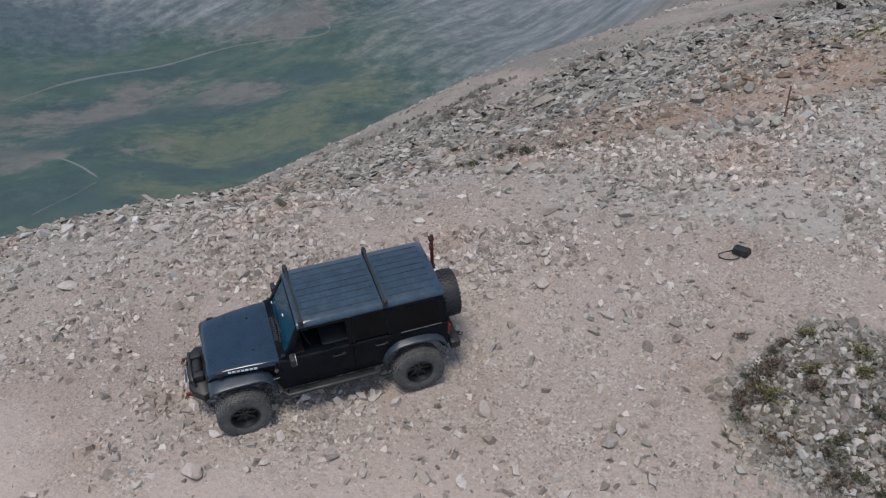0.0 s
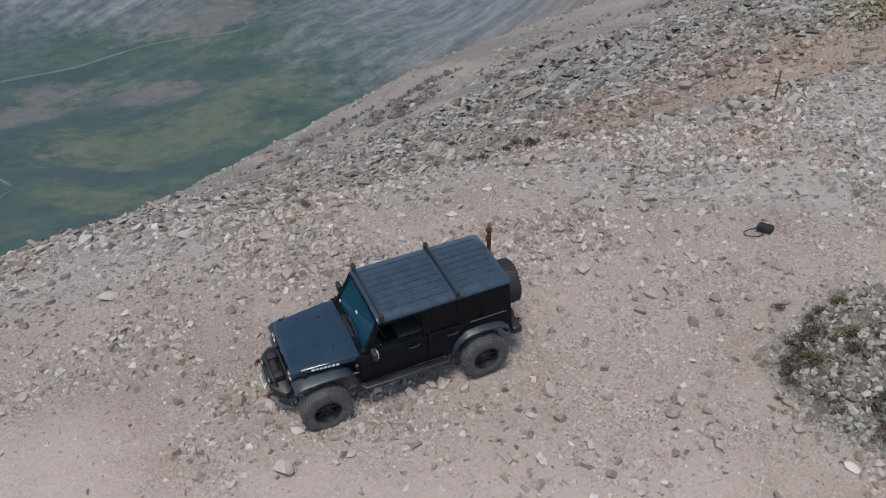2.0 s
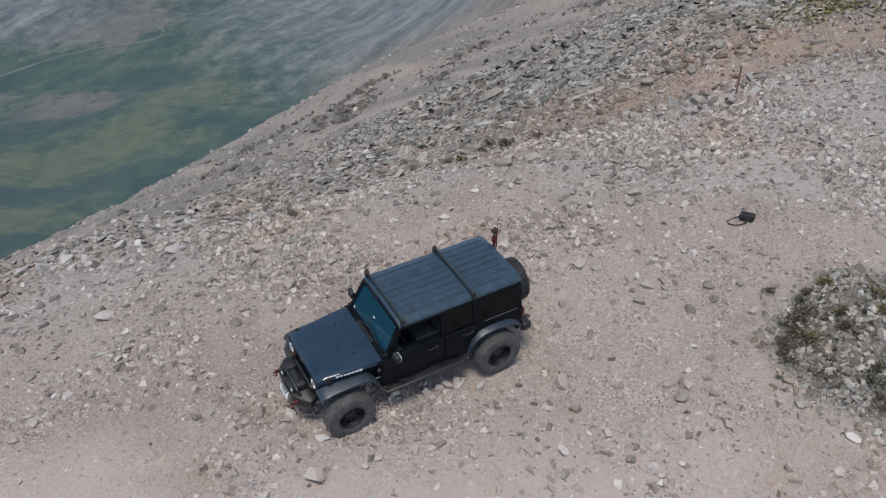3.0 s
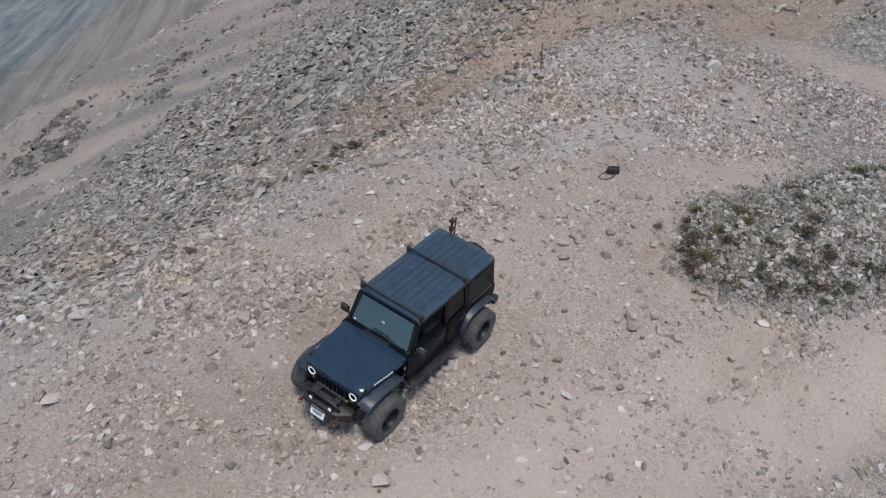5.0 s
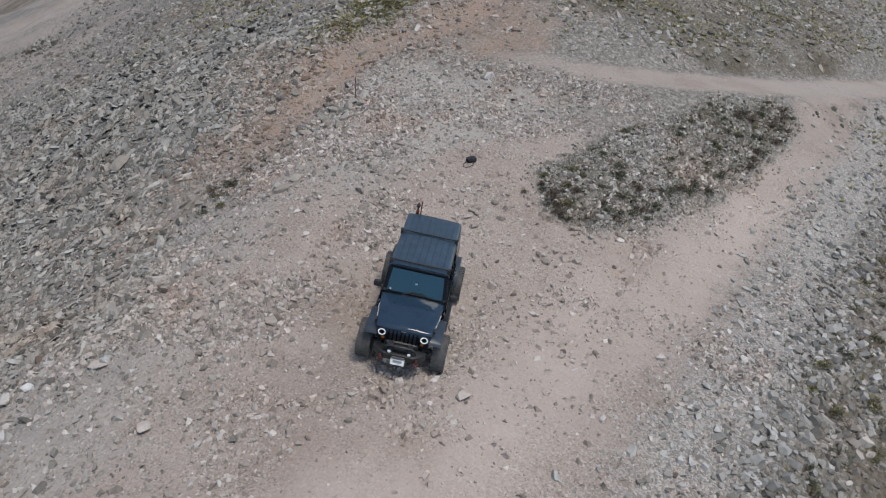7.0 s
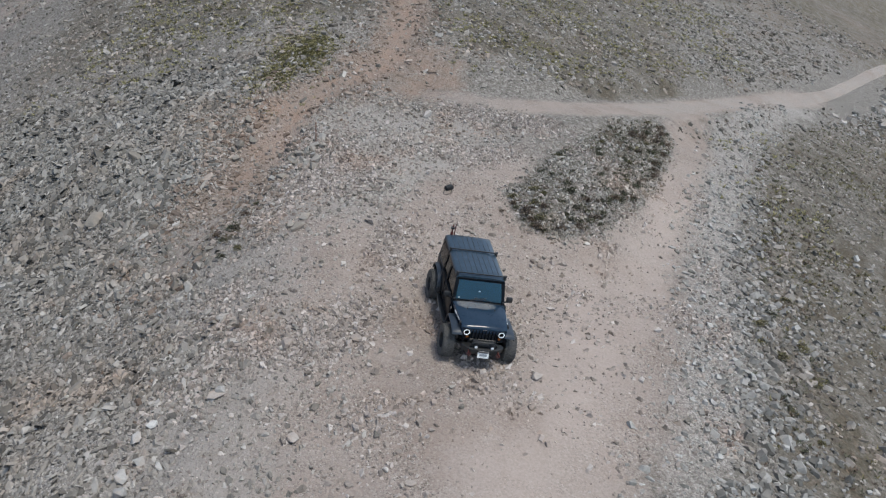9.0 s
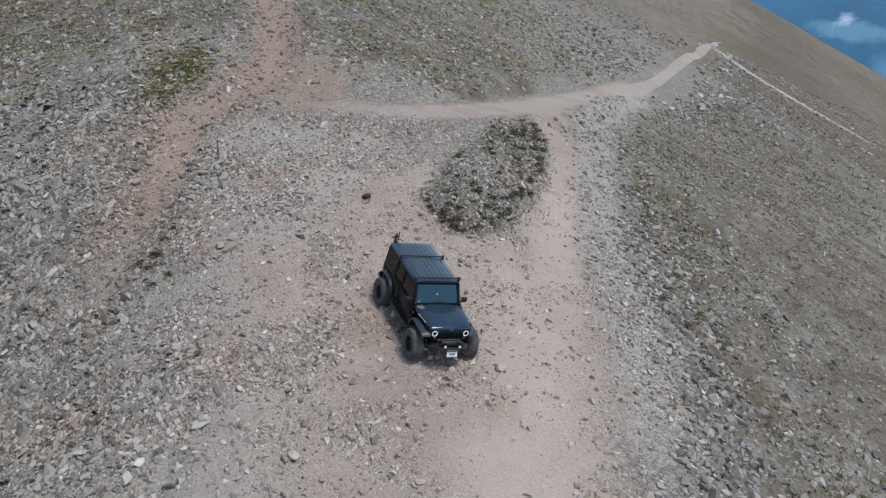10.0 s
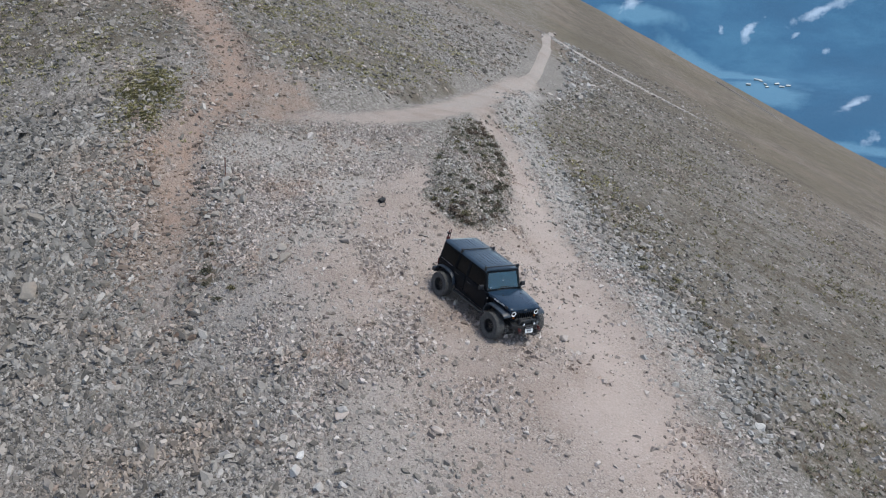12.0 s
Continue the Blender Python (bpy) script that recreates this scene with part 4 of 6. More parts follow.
    # cowl with slots
    bm = bmesh.new()
    box(bm, 0.60, 0.80, -0.70, 0.70, 1.19, 1.265, 0.015)
    cowl = part("cowl", bm, PAINT, car)
    for k in range(11):
        bm = bmesh.new()
        box(bm, 0.69, 0.76, -0.26 + k * 0.052 - 0.016, -0.26 + k * 0.052 + 0.016, 1.258, 1.272, 0.003)
        part("vent_slot", bm, TRIM, cowl)

    # grille with seven slots, lamps
    bm = bmesh.new()
    loft(bm, [[(1.885, y, 0.80), (1.875, y, 1.0), (1.86, y, 1.155)] for y in (-0.30, 0.30)], False)
    grille = part("grille", bm, TRIM, car, "black seven-slot grille")
    for k in range(8):
        bm = bmesh.new()
        y = -0.315 + k * 0.09
        box(bm, 1.865, 1.91, y - 0.020, y + 0.020, 0.84, 1.13, 0.008)
        part("grille_bar", bm, PAINT, grille)
    bm = bmesh.new()
    box(bm, 1.82, 1.905, -0.61, 0.61, 1.115, 1.165, 0.015)
    box(bm, 1.83, 1.905, -0.56, 0.56, 0.79, 0.85, 0.015)
    for s in (1, -1):
        box(bm, 1.83, 1.90, s * 0.475 - 0.125, s * 0.475 + 0.125, 0.85, 1.12, 0.015)
    part("grille_frame", bm, PAINT, grille)
    bm = bmesh.new()
    box(bm, 1.90, 1.912, -0.055, 0.055, 1.125, 1.15, 0.004)
    part("badge", bm, SILVER, grille, "small plain silver badge")
    for s in (1, -1):
        m = Matrix.Translation((1.885, s * 0.475, 1.035)) @ pose(0, 0, 0, 0, 90, 0)
        bm = lathe(bmesh.new(), [(0.108, 0), (0.108, 0.03), (0.092, 0.034), (0.092, 0.01), (0.0005, 0.0)], m, 32, False)
        lamp = part("headlight", bm, TRIM, car, "round headlight with a white halo ring", True)
        part("halo_ring", lathe(bmesh.new(), [(0.084, 0.022), (0.084, 0.034), (0.064, 0.034), (0.064, 0.022)], m, 32), HALO, lamp, "", True)
        part("lens", lathe(bmesh.new(), [(0.066, 0.02), (0.05, 0.032), (0.025, 0.038), (0.0005, 0.04)], m, 32, False), DARK_GLASS, lamp, "", True)
        m = Matrix.Translation((1.895, s * 0.44, 0.895)) @ pose(0, 0, 0, 0, 90, 0)
        part("indicator", lathe(bmesh.new(), [(0.04, 0), (0.04, 0.012), (0.025, 0.02), (0.0005, 0.022)], m, 20, False), AMBER, car, "small amber indicator lens", True)

    # front bumper with winch and hoop
    bm = bmesh.new()
    outline = [(1.92, -0.54), (2.04, -0.58), (2.17, -0.44), (2.24, -0.34), (2.24, 0.34), (2.17, 0.44), (2.04, 0.58), (1.92, 0.54)]
    prism(bm, outline, "z", 0.58, 0.74)
    bmesh.ops.bevel(bm, geom=list(bm.edges), offset=0.018, segments=2, affect="EDGES", profile=0.5)
    bumper = part("front_bumper", bm, STEEL, car, "stubby black steel winch bumper", True)
    bm = tube(bmesh.new(), [(2.12, -0.36, 0.74), (2.16, -0.33, 0.86), (2.16, -0.25, 0.91), (2.16, 0.25, 0.91), (2.16, 0.33, 0.86), (2.12, 0.36, 0.74)], 0.024, 10)
    part("hoop", bm, STEEL, bumper, "", True)
    bm = rod(bmesh.new(), (2.06, -0.14, 0.80), (2.06, 0.14, 0.80), 0.075, 20)
    box(bm, 1.97, 2.15, -0.30, -0.15, 0.73, 0.90, 0.02)
    box(bm, 1.97, 2.15, 0.15, 0.28, 0.73, 0.88, 0.02)
    part("winch", bm, TRIM, bumper, "black winch with wound cable", True)
    bm = bmesh.new()
    box(bm, 2.258, 2.285, -0.14, 0.14, 0.66, 0.72, 0.008)
    part("fairlead", bm, SILVER, bumper)
    for s in (1, -1):
        bm = bmesh.new()
        box(bm, 2.20, 2.30, s * 0.40 - 0.012, s * 0.40 + 0.012, 0.62, 0.70, 0.006)
        tube(bm, [(2.27, s * 0.40 - 0.03, 0.66), (2.30, s * 0.40 - 0.045, 0.61), (2.33, s * 0.40, 0.585), (2.30, s * 0.40 + 0.045, 0.61), (2.27, s * 0.40 + 0.03, 0.66)], 0.012, 8)
        part("shackle", bm, RED, bumper, "red tow shackle", True)
        m = Matrix.Translation((2.20, s * 0.22, 0.79)) @ pose(0, 0, 0, 0, 90, 0)
        fog = part("fog_lamp", lathe(bmesh.new(), [(0.03, -0.05), (0.052, -0.02), (0.052, 0.02), (0.045, 0.022), (0.0005, 0.02)], m, 20, False), TRIM, bumper, "", True)
        part("lens", lathe(bmesh.new(), [(0.046, 0.018), (0.03, 0.028), (0.0005, 0.032)], m, 20, False), LENS, fog, "white lamp lens", True)
    bm = bmesh.new()
    m = Matrix.Translation((2.285, 0, 0.60)) @ pose(0, 0, 0, 0, -18, 0)
    box(bm, -0.006, 0.006, -0.155, 0.155, -0.08, 0.08, 0.004, m)
    plate = part("number_plate", bm, PLATE, bumper, "white number plate with a dark bar")
    bm = bmesh.new()
    box(bm, 0.006, 0.009, -0.10, 0.10, -0.03, 0.03, 0.0, m)
    part("plate_bar", bm, BLACK_INK, plate)

    # wings over the wheels
    def flare(name, line, y0, y1, s, lip=0.05):
        bm = bmesh.new()
        t = 0.028
        outer, n = [], len(line)
        rows = []
        for k, (x, z) in enumerate(line):
            ax, az = line[max(k - 1, 0)]
            bx, bz = line[min(k + 1, n - 1)]
            d = Vector((bx - ax, bz - az)).normalized()
            nx, nz = -d.y, d.x
            if nz < 0 and abs(nz) > 0.3:
                nx, nz = -nx, -nz
            rows.append([(x, s * y0, z), (x, s * (y1 - 0.03), z - 0.012), (x, s * y1, z - 0.03), (x, s * y1, z - 0.03 - lip), (x - nx * t, s * (y1 - 0.02), z - 0.03 - lip), (x - nx * t, s * (y1 - 0.035), z - nz * t - 0.012), (x - nx * t, s * y0, z - nz * t)])
        loft(bm, rows)
        return part(name, bm, SATIN, car, "satin dark wheel-arch flare with a blue sheen in its colour" if name else "", True)
    front = [(0.86, 0.70), (0.88, 0.84), (0.95, 0.97), (1.06, 1.055), (1.2, 1.075), (1.5, 1.07), (1.75, 1.055), (1.86, 1.03), (1.91, 0.99), (1.93, 0.95)]
    rear = [(-2.02, 0.78), (-1.98, 0.90), (-1.87, 1.0), (-1.7, 1.055), (-1.45, 1.07), (-1.2, 1.05), (-1.02, 0.97), (-0.93, 0.84), (-0.90, 0.70)]
    for s in (1, -1):
        flare("front_flare", front, 0.58, 0.86, s, 0.035)
        flare("rear_flare", rear, 0.735, 0.875, s, 0.035)

    # windscreen frame and glass
    def lean(z):
        return 0.69 - (z - 1.25) * 0.29 / 0.58
    bm = bmesh.new()
    for s in (1, -1):
        loft(bm, [[(lean(z), s * y, z), (lean(z), s * (y - 0.075), z), (lean(z) - 0.06, s * (y - 0.075), z), (lean(z) - 0.06, s * y, z), (lean(z), s * y, z)] for z, y in ((1.23, 0.735), (1.5, 0.71), (1.80, 0.675))])
    box(bm, 0.355, 0.425, -0.675, 0.675, 1.755, 1.83, 0.02)
    box(bm, 0.62, 0.69, -0.73, 0.73, 1.225, 1.285, 0.02)
    screen = part("windscreen_frame", bm, PAINT, car, "", True)
    bm = bmesh.new()
    loft(bm, [[(lean(z) - 0.02, y, z), (lean(z) - 0.028, y, z), (lean(z) - 0.028, -y, z), (lean(z) - 0.02, -y, z), (lean(z) - 0.02, y, z)] for z, y in ((1.27, 0.665), (1.77, 0.61))])
    glass = part("windscreen", bm, GLASS, screen, "windscreen glass with reflected sky blue in its colour")
    for y in (-0.25, 0.32):
        bm = tube(bmesh.new(), [(0.71, y, 1.275), (0.675, y + 0.05, 1.30), (0.645, y + 0.36 if y < 0 else y - 0.36, 1.345)], 0.009, 6)
        rod(bm, (0.665, y + 0.12 if y < 0 else y - 0.12, 1.315), (0.635, y + 0.46 if y < 0 else y - 0.46, 1.36), 0.008, 6)
        part("wiper", bm, TRIM, screen)
    bm = bmesh.new()
    box(bm, 0.535, 0.555, -0.03, 0.03, 1.50, 1.53, 0.006)
    part("rear_view_mirror", bm, WHITE, screen, "small pale mirror back")
    bm = bmesh.new()
    box(bm, 0.645, 0.665, -0.59, -0.55, 1.31, 1.35, 0.004)
    part("sticker", bm, WHITE, screen, "small white windscreen sticker")
    for s in (1, -1):
        bm = rod(bmesh.new(), (0.67, s * 0.70, 1.30), (0.71, s * 0.70, 1.32), 0.028, 12)
        part("frame_bolt_cap", bm, TRIM, screen, "", True)

    # hardtop: front panels, rear shell, ribs
    def roof_rows(x0, x1, steps, drop0, drop1):
        rows = []
        for k in range(steps + 1):
            x = x0 + (x1 - x0) * k / steps
            dz = drop0 if k == 0 else drop1 if k == steps else 0.0
            rows.append([(x, f * w, z + dz) for f, w, z in ((1, 0.70, 1.775), (1, 0.695, 1.82), (1, 0.675, 1.862), (1, 0.63, 1.888), (1, 0.35, 1.905), (0, 0.35, 1.912), (-1, 0.35, 1.905), (-1, 0.63, 1.888), (-1, 0.675, 1.862), (-1, 0.695, 1.82), (-1, 0.70, 1.775))])
        return rows
    bm = loft(bmesh.new(), roof_rows(0.41, -0.99, 8, -0.03, 0.0))
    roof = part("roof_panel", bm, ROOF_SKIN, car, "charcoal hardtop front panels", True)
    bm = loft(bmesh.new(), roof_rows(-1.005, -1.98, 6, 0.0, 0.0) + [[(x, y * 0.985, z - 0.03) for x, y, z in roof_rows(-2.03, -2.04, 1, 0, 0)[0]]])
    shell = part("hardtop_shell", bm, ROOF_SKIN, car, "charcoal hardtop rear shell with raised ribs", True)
    for k in range(8):
        y = -0.525 + k * 0.15
        for x0, x1, owner in ((-1.10, -1.92, shell), (0.27, -0.95, roof)):
            bm = bmesh.new()
            z = 1.912 - 0.024 * (abs(y) / 0.63) ** 1.5
            box(bm, x1, x0, y - 0.006, y + 0.006, z - 0.012, z + 0.006, 0.002)
            part("rib", bm, TRIM, owner, "", True)
    # cabin sides: pillars, rails and panes
    def wall(x, z, s, inset=0.0):
        return (x, s * (0.75 - (z - 1.22) * 0.05 / 0.56 - inset), z)

    def frame_bar(bm, a, b, s, w=0.05, t=0.045):
        (ax, az), (bx, bz) = a, b
        d = Vector((bx - ax, bz - az)).normalized()
        px, pz = -d.y * w / 2, d.x * w / 2
        quad = [(ax + px, az + pz), (bx + px, bz + pz), (bx - px, bz - pz), (ax - px, az - pz)]
        o, i = [bm.verts.new(wall(x, z, s)) for x, z in quad], [bm.verts.new(wall(x, z, s, t)) for x, z in quad]
        bm.faces.new(o)
        bm.faces.new(i[::-1])
        for k in range(4):
            bm.faces.new((o[k], i[k], i[(k + 1) % 4], o[(k + 1) % 4]))

    def pane(bm, quad, s, inset, t=0.008):
        o, i = [bm.verts.new(wall(x, z, s, inset)) for x, z in quad], [bm.verts.new(wall(x, z, s, inset + t)) for x, z in quad]
        bm.faces.new(o)
        bm.faces.new(i[::-1])
        for k in range(4):
            bm.faces.new((o[k], i[k], i[(k + 1) % 4], o[(k + 1) % 4]))
    for s in (1, -1):
        for name, x0, x1, top0, low in (("front_door", 0.55, -0.42, 0.27, 0.62), ("rear_door", -0.44, -1.06, -0.44, 0.62)):
            bm = bmesh.new()
            if name == "front_door":
                skin = [(0.80, 0.66), (x1, 0.66), (x1, 1.235), (0.78, 1.235)]
            else:
                skin = [(-0.44, 0.66), (-0.90, 0.66), (-0.96, 0.86), (-1.08, 0.98), (-1.10, 1.235), (-0.44, 1.235)]
            prism(bm, skin, "y", s * 0.752, s * 0.778)
            bmesh.ops.bevel(bm, geom=[e for e in bm.edges if e.verts[0].co.y == e.verts[1].co.y], offset=0.008, segments=2, affect="EDGES", profile=0.5)
            door = part(name, bm, PAINT, car, "", True)
            bm = bmesh.new()
            if name == "front_door":
                frame_bar(bm, (0.62, 1.25), (0.395, 1.77), s)
                frame_bar(bm, (-0.40, 1.24), (-0.40, 1.79), s)
                frame_bar(bm, (0.40, 1.775), (-0.42, 1.775), s)
            else:
                frame_bar(bm, (-0.46, 1.24), (-0.46, 1.79), s)
                frame_bar(bm, (-1.07, 1.24), (-1.03, 1.79), s)
                frame_bar(bm, (-0.44, 1.775), (-1.05, 1.775), s)
            part("door_frame", bm, PAINT, door)
            if name == "rear_door":
                bm = bmesh.new()
                pane(bm, [(-0.48, 1.24), (-1.06, 1.24), (-1.02, 1.76), (-0.48, 1.76)], s, 0.02)
                part("pane", bm, DARK_GLASS, door, "dark tinted side glass")
            elif s < 0:
                bm = bmesh.new()
                pane(bm, [(0.60, 1.25), (-0.38, 1.24), (-0.38, 1.76), (0.39, 1.76)], s, 0.02)
                part("pane", bm, DARK_GLASS, door, "dark tinted side glass")
            hx = x1 + (0.25 if name == "front_door" else 0.17)
            bm = bmesh.new()
            tube(bm, [(hx + 0.09, s * 0.778, 1.12), (hx + 0.08, s * 0.81, 1.125), (hx - 0.07, s * 0.81, 1.125), (hx - 0.08, s * 0.778, 1.12)], 0.013, 8)
            rod(bm, (hx - 0.10, s * 0.775, 1.12), (hx - 0.10, s * 0.80, 1.12), 0.024, 12)
            part("door_handle", bm, STEEL, door, "black door handle", True)
            for z in (0.80, 1.10):
                bm = rod(bmesh.new(), ((0.775 if name == "front_door" else -0.455), s * 0.787, z - 0.05), ((0.775 if name == "front_door" else -0.455), s * 0.787, z + 0.05), 0.016, 10)
                part("hinge", bm, PAINT, door)
        # rear quarter
        bm = bmesh.new()
        frame_bar(bm, (-1.12, 1.24), (-1.08, 1.79), s, 0.07)
        frame_bar(bm, (-1.98, 1.22), (-1.94, 1.79), s, 0.12)
        frame_bar(bm, (-1.08, 1.765), (-1.98, 1.765), s, 0.07)
        frame_bar(bm, (-1.1, 1.25), (-2.0, 1.25), s, 0.05)
        quarter = part("quarter_frame", bm, PAINT, car)
        bm = bmesh.new()
        pane(bm, [(-1.14, 1.26), (-1.94, 1.26), (-1.90, 1.74), (-1.11, 1.74)], s, -0.004)
        part("pane", bm, DARK_GLASS, quarter, "large dark tinted quarter glass")
        bm = bmesh.new()
        box(bm, -1.95, -1.25, s * 0.757 - 0.006, s * 0.757 + 0.006, 1.222, 1.236, 0.003)
        part("trim_strip", bm, SILVER, quarter, "thin dull silver trim strip")
        # mirror
        bm = bmesh.new()
        box(bm, 0.52, 0.61, min(s * 0.80, s * 0.98), max(s * 0.80, s * 0.98), 1.27, 1.43, 0.03)
        rod(bm, (0.57, s * 0.75, 1.25), (0.56, s * 0.84, 1.30), 0.025, 10)
        mirror = part("wing_mirror", bm, TRIM, car, "black door mirror", True)
        bm = bmesh.new()
        box(bm, 0.514, 0.522, min(s * 0.82, s * 0.96), max(s * 0.82, s * 0.96), 1.29, 1.41, 0.002)
        part("mirror_glass", bm, LENS, mirror)
        # rock rail, badge, vent
        bm = tube(bmesh.new(), [(0.80, s * 0.76, 0.56), (0.74, s * 0.86, 0.545), (-0.78, s * 0.86, 0.545), (-0.86, s * 0.76, 0.56)], 0.035, 10)
        box(bm, -0.75, 0.70, s * 0.80 - 0.06, s * 0.80 + 0.06, 0.535, 0.565, 0.008)
        part("side_step", bm, STEEL, car, "worn black rock rail with scuffed top", True)
        bm = rod(bmesh.new(), (0.84, s * 0.755, 1.08), (0.84, s * 0.775, 1.08), 0.032, 18)
        part("round_badge", bm, SILVER, car, "small round silver badge", True)
        bm = bmesh.new()
        box(bm, 0.81, 0.93, s * 0.757 - 0.008, s * 0.757 + 0.008, 0.885, 0.905, 0.004)
        part("fender_vent", bm, SILVER, car, "thin silver fender strip")

    # roof cross bars with towers and small lamps
    for x in (0.335, -1.03):
        bm = bmesh.new()
        box(bm, x - 0.020, x + 0.020, -0.70, 0.70, 1.926, 1.954, 0.008)
        bar = part("roof_bar", bm, TRIM, car, "black roof cross bar", True)
        for s in (1, -1):
            bm = bmesh.new()
            box(bm, x - 0.04, x + 0.04, s * 0.675 - 0.035, s * 0.675 + 0.035, 1.82, 1.962, 0.012)
            part("tower", bm, TRIM, bar, "", True)
            bm = bmesh.new()
            box(bm, x - 0.028, x + 0.028, s * 0.70 - 0.02, s * 0.70 + 0.02, 1.935, 1.975, 0.008)
            part("end_clamp", bm, TRIM, bar)

    # tail: gate, glass, lights, bumper
    bm = bmesh.new()
    box(bm, -2.10, -2.05, -0.62, 0.62, 0.72, 1.22, 0.015)
    gate = part("tailgate", bm, PAINT, car, "", True)
    bm = bmesh.new()
    loft(bm, [[(x, 0.62, z), (x - 0.01, 0.62, z), (x - 0.01, -0.62, z), (x, -0.62, z), (x, 0.62, z)] for x, z in ((-2.05, 1.24), (-2.02, 1.80))])
    part("rear_window", bm, DARK_GLASS, car, "dark tinted rear glass")
    for s in (1, -1):
        bm = bmesh.new()
        box(bm, -2.12, -2.03, s * 0.69 - 0.06, s * 0.69 + 0.06, 0.92, 1.12, 0.015)
        part("tail_light", bm, TAIL, car, "square red tail light", True)
    bm = bmesh.new()
    box(bm, -2.28, -2.10, -0.80, 0.80, 0.58, 0.74, 0.03)
    rear_bumper = part("rear_bumper", bm, STEEL, car, "black steel rear bumper", True)
    for s in (1, -1):
        bm = bmesh.new()
        box(bm, -2.34, -2.24, s * 0.55 - 0.012, s * 0.55 + 0.012, 0.63, 0.71, 0.005)
        tube(bm, [(-2.31, s * 0.55 - 0.03, 0.67), (-2.36, s * 0.55 - 0.045, 0.65), (-2.40, s * 0.55, 0.64), (-2.36, s * 0.55 + 0.045, 0.65), (-2.31, s * 0.55 + 0.03, 0.67)], 0.012, 8)
        part("shackle", bm, STEEL, rear_bumper, "", True)
    # jack post on the tail, painted red
    bm = bmesh.new()
    box(bm, -2.20, -2.17, -0.50, -0.46, 0.95, 2.12, 0.004)
    box(bm, -2.22, -2.15, -0.52, -0.44, 1.78, 1.90, 0.008)
    rod(bm, (-2.185, -0.40, 1.0), (-2.185, -0.40, 2.17), 0.016, 10)
    jack = part("jack_post", bm, RED, car, "tall red jack standing at the tail", True)
    bm = bmesh.new()
    box(bm, -2.225, -2.12, -0.53, -0.37, 1.42, 1.50, 0.01)
    part("jack_clamp", bm, STEEL, jack)
    bm = bmesh.new()
    box(bm, -2.23, -2.14, -0.53, -0.43, 2.00, 2.06, 0.01)
    part("jack_head", bm, STEEL, jack)

    # wheels, built once
    prof = [(0.232, -0.13), (0.30, -0.155), (0.385, -0.16), (0.415, -0.145), (0.428, -0.11), (0.43, 0.0), (0.428, 0.11), (0.415, 0.145), (0.385, 0.16), (0.30, 0.155), (0.232, 0.13)]
    bm = lathe(bmesh.new(), prof, None, 64)
    n = 34
    for k in range(n):
        for row, (h, w, off) in enumerate(((-0.122, 0.05, 0), (-0.058, 0.05, 0.5), (0.0, 0.045, 0.15), (0.058, 0.05, 0.6), (0.122, 0.05, 0.1))):
            a = 2 * math.pi * (k + off) / n
            m = Matrix.Rotation(a, 4, "Z") @ Matrix.Translation((0.432 if row in (1, 2, 3) else 0.426, 0, h)) @ Matrix.Rotation(radians(24 if row % 2 else -24), 4, "X")
            box(bm, -0.012, 0.010, -0.027, 0.027, -w / 2, w / 2, 0.0, m)
        for h in (-0.158, 0.158):
            a = 2 * math.pi * (k + 0.3) / n
            m = Matrix.Rotation(a, 4, "Z") @ Matrix.Translation((0.395, 0, h * 0.985))
            box(bm, -0.03, 0.024, -0.016, 0.016, -0.008, 0.008, 0.0, m)
    tyre = part("tyre", bm, RUBBER, None, "dusty knobbly mud-terrain tyre", True)
    bm = lathe(bmesh.new(), [(0.236, -0.12), (0.246, -0.14), (0.246, 0.135), (0.236, 0.145), (0.222, 0.14), (0.212, 0.08), (0.205, 0.05), (0.205, -0.12)], None, 40)
    lathe(bm, [(0.0005, 0.052), (0.055, 0.05), (0.06, 0.03), (0.09, 0.03), (0.09, 0.0), (0.0005, 0.0)], None, 24, False)
    for k in range(8):
        a = 2 * math.pi * k / 8
        m = Matrix.Rotation(a, 4, "Z")
        box(bm, 0.07, 0.212, -0.026, 0.026, 0.012, 0.052, 0.008, m)
    rim = part("rim", bm, STEEL, None, "matt black spoked rim", True)
    caps = []
    for k in range(5):
        a = 2 * math.pi * k / 5
        bm = rod(bmesh.new(), (0.06 * math.cos(a), 0.06 * math.sin(a), 0.03), (0.06 * math.cos(a), 0.06 * math.sin(a), 0.06), 0.011, 8)
        caps.append(part("wheel_nut", bm, SILVER, None))
    hub = rod(bmesh.new(), (0, 0, -0.12), (0, 0, 0.015), 0.19, 28)
    wheel = part("wheel", hub, STEEL, car, "", True)
    for o in (tyre, rim, *caps):
        o.parent = wheel
    spots = [pose(WB, TY, R, -90, 0, 0), pose(-WB, TY, R, -90, 0, 50), pose(WB, -TY, R, 90, 0, 20), pose(-WB, -TY, R, 90, 0, 80)]
    spots[1] = Matrix.Translation((-WB, TY, R)) @ Matrix.Rotation(radians(-90), 4, "X") @ Matrix.Rotation(radians(40), 4, "Z")
    spots[2] = Matrix.Translation((WB, -TY, R)) @ Matrix.Rotation(radians(90), 4, "X") @ Matrix.Rotation(radians(15), 4, "Z")
    spots[3] = Matrix.Translation((-WB, -TY, R)) @ Matrix.Rotation(radians(90), 4, "X") @ Matrix.Rotation(radians(70), 4, "Z")
    spots.append(Matrix.Translation((-2.27, 0.05, 1.20)) @ Matrix.Rotation(radians(-90), 4, "Y") @ Matrix.Scale(0.94, 4))
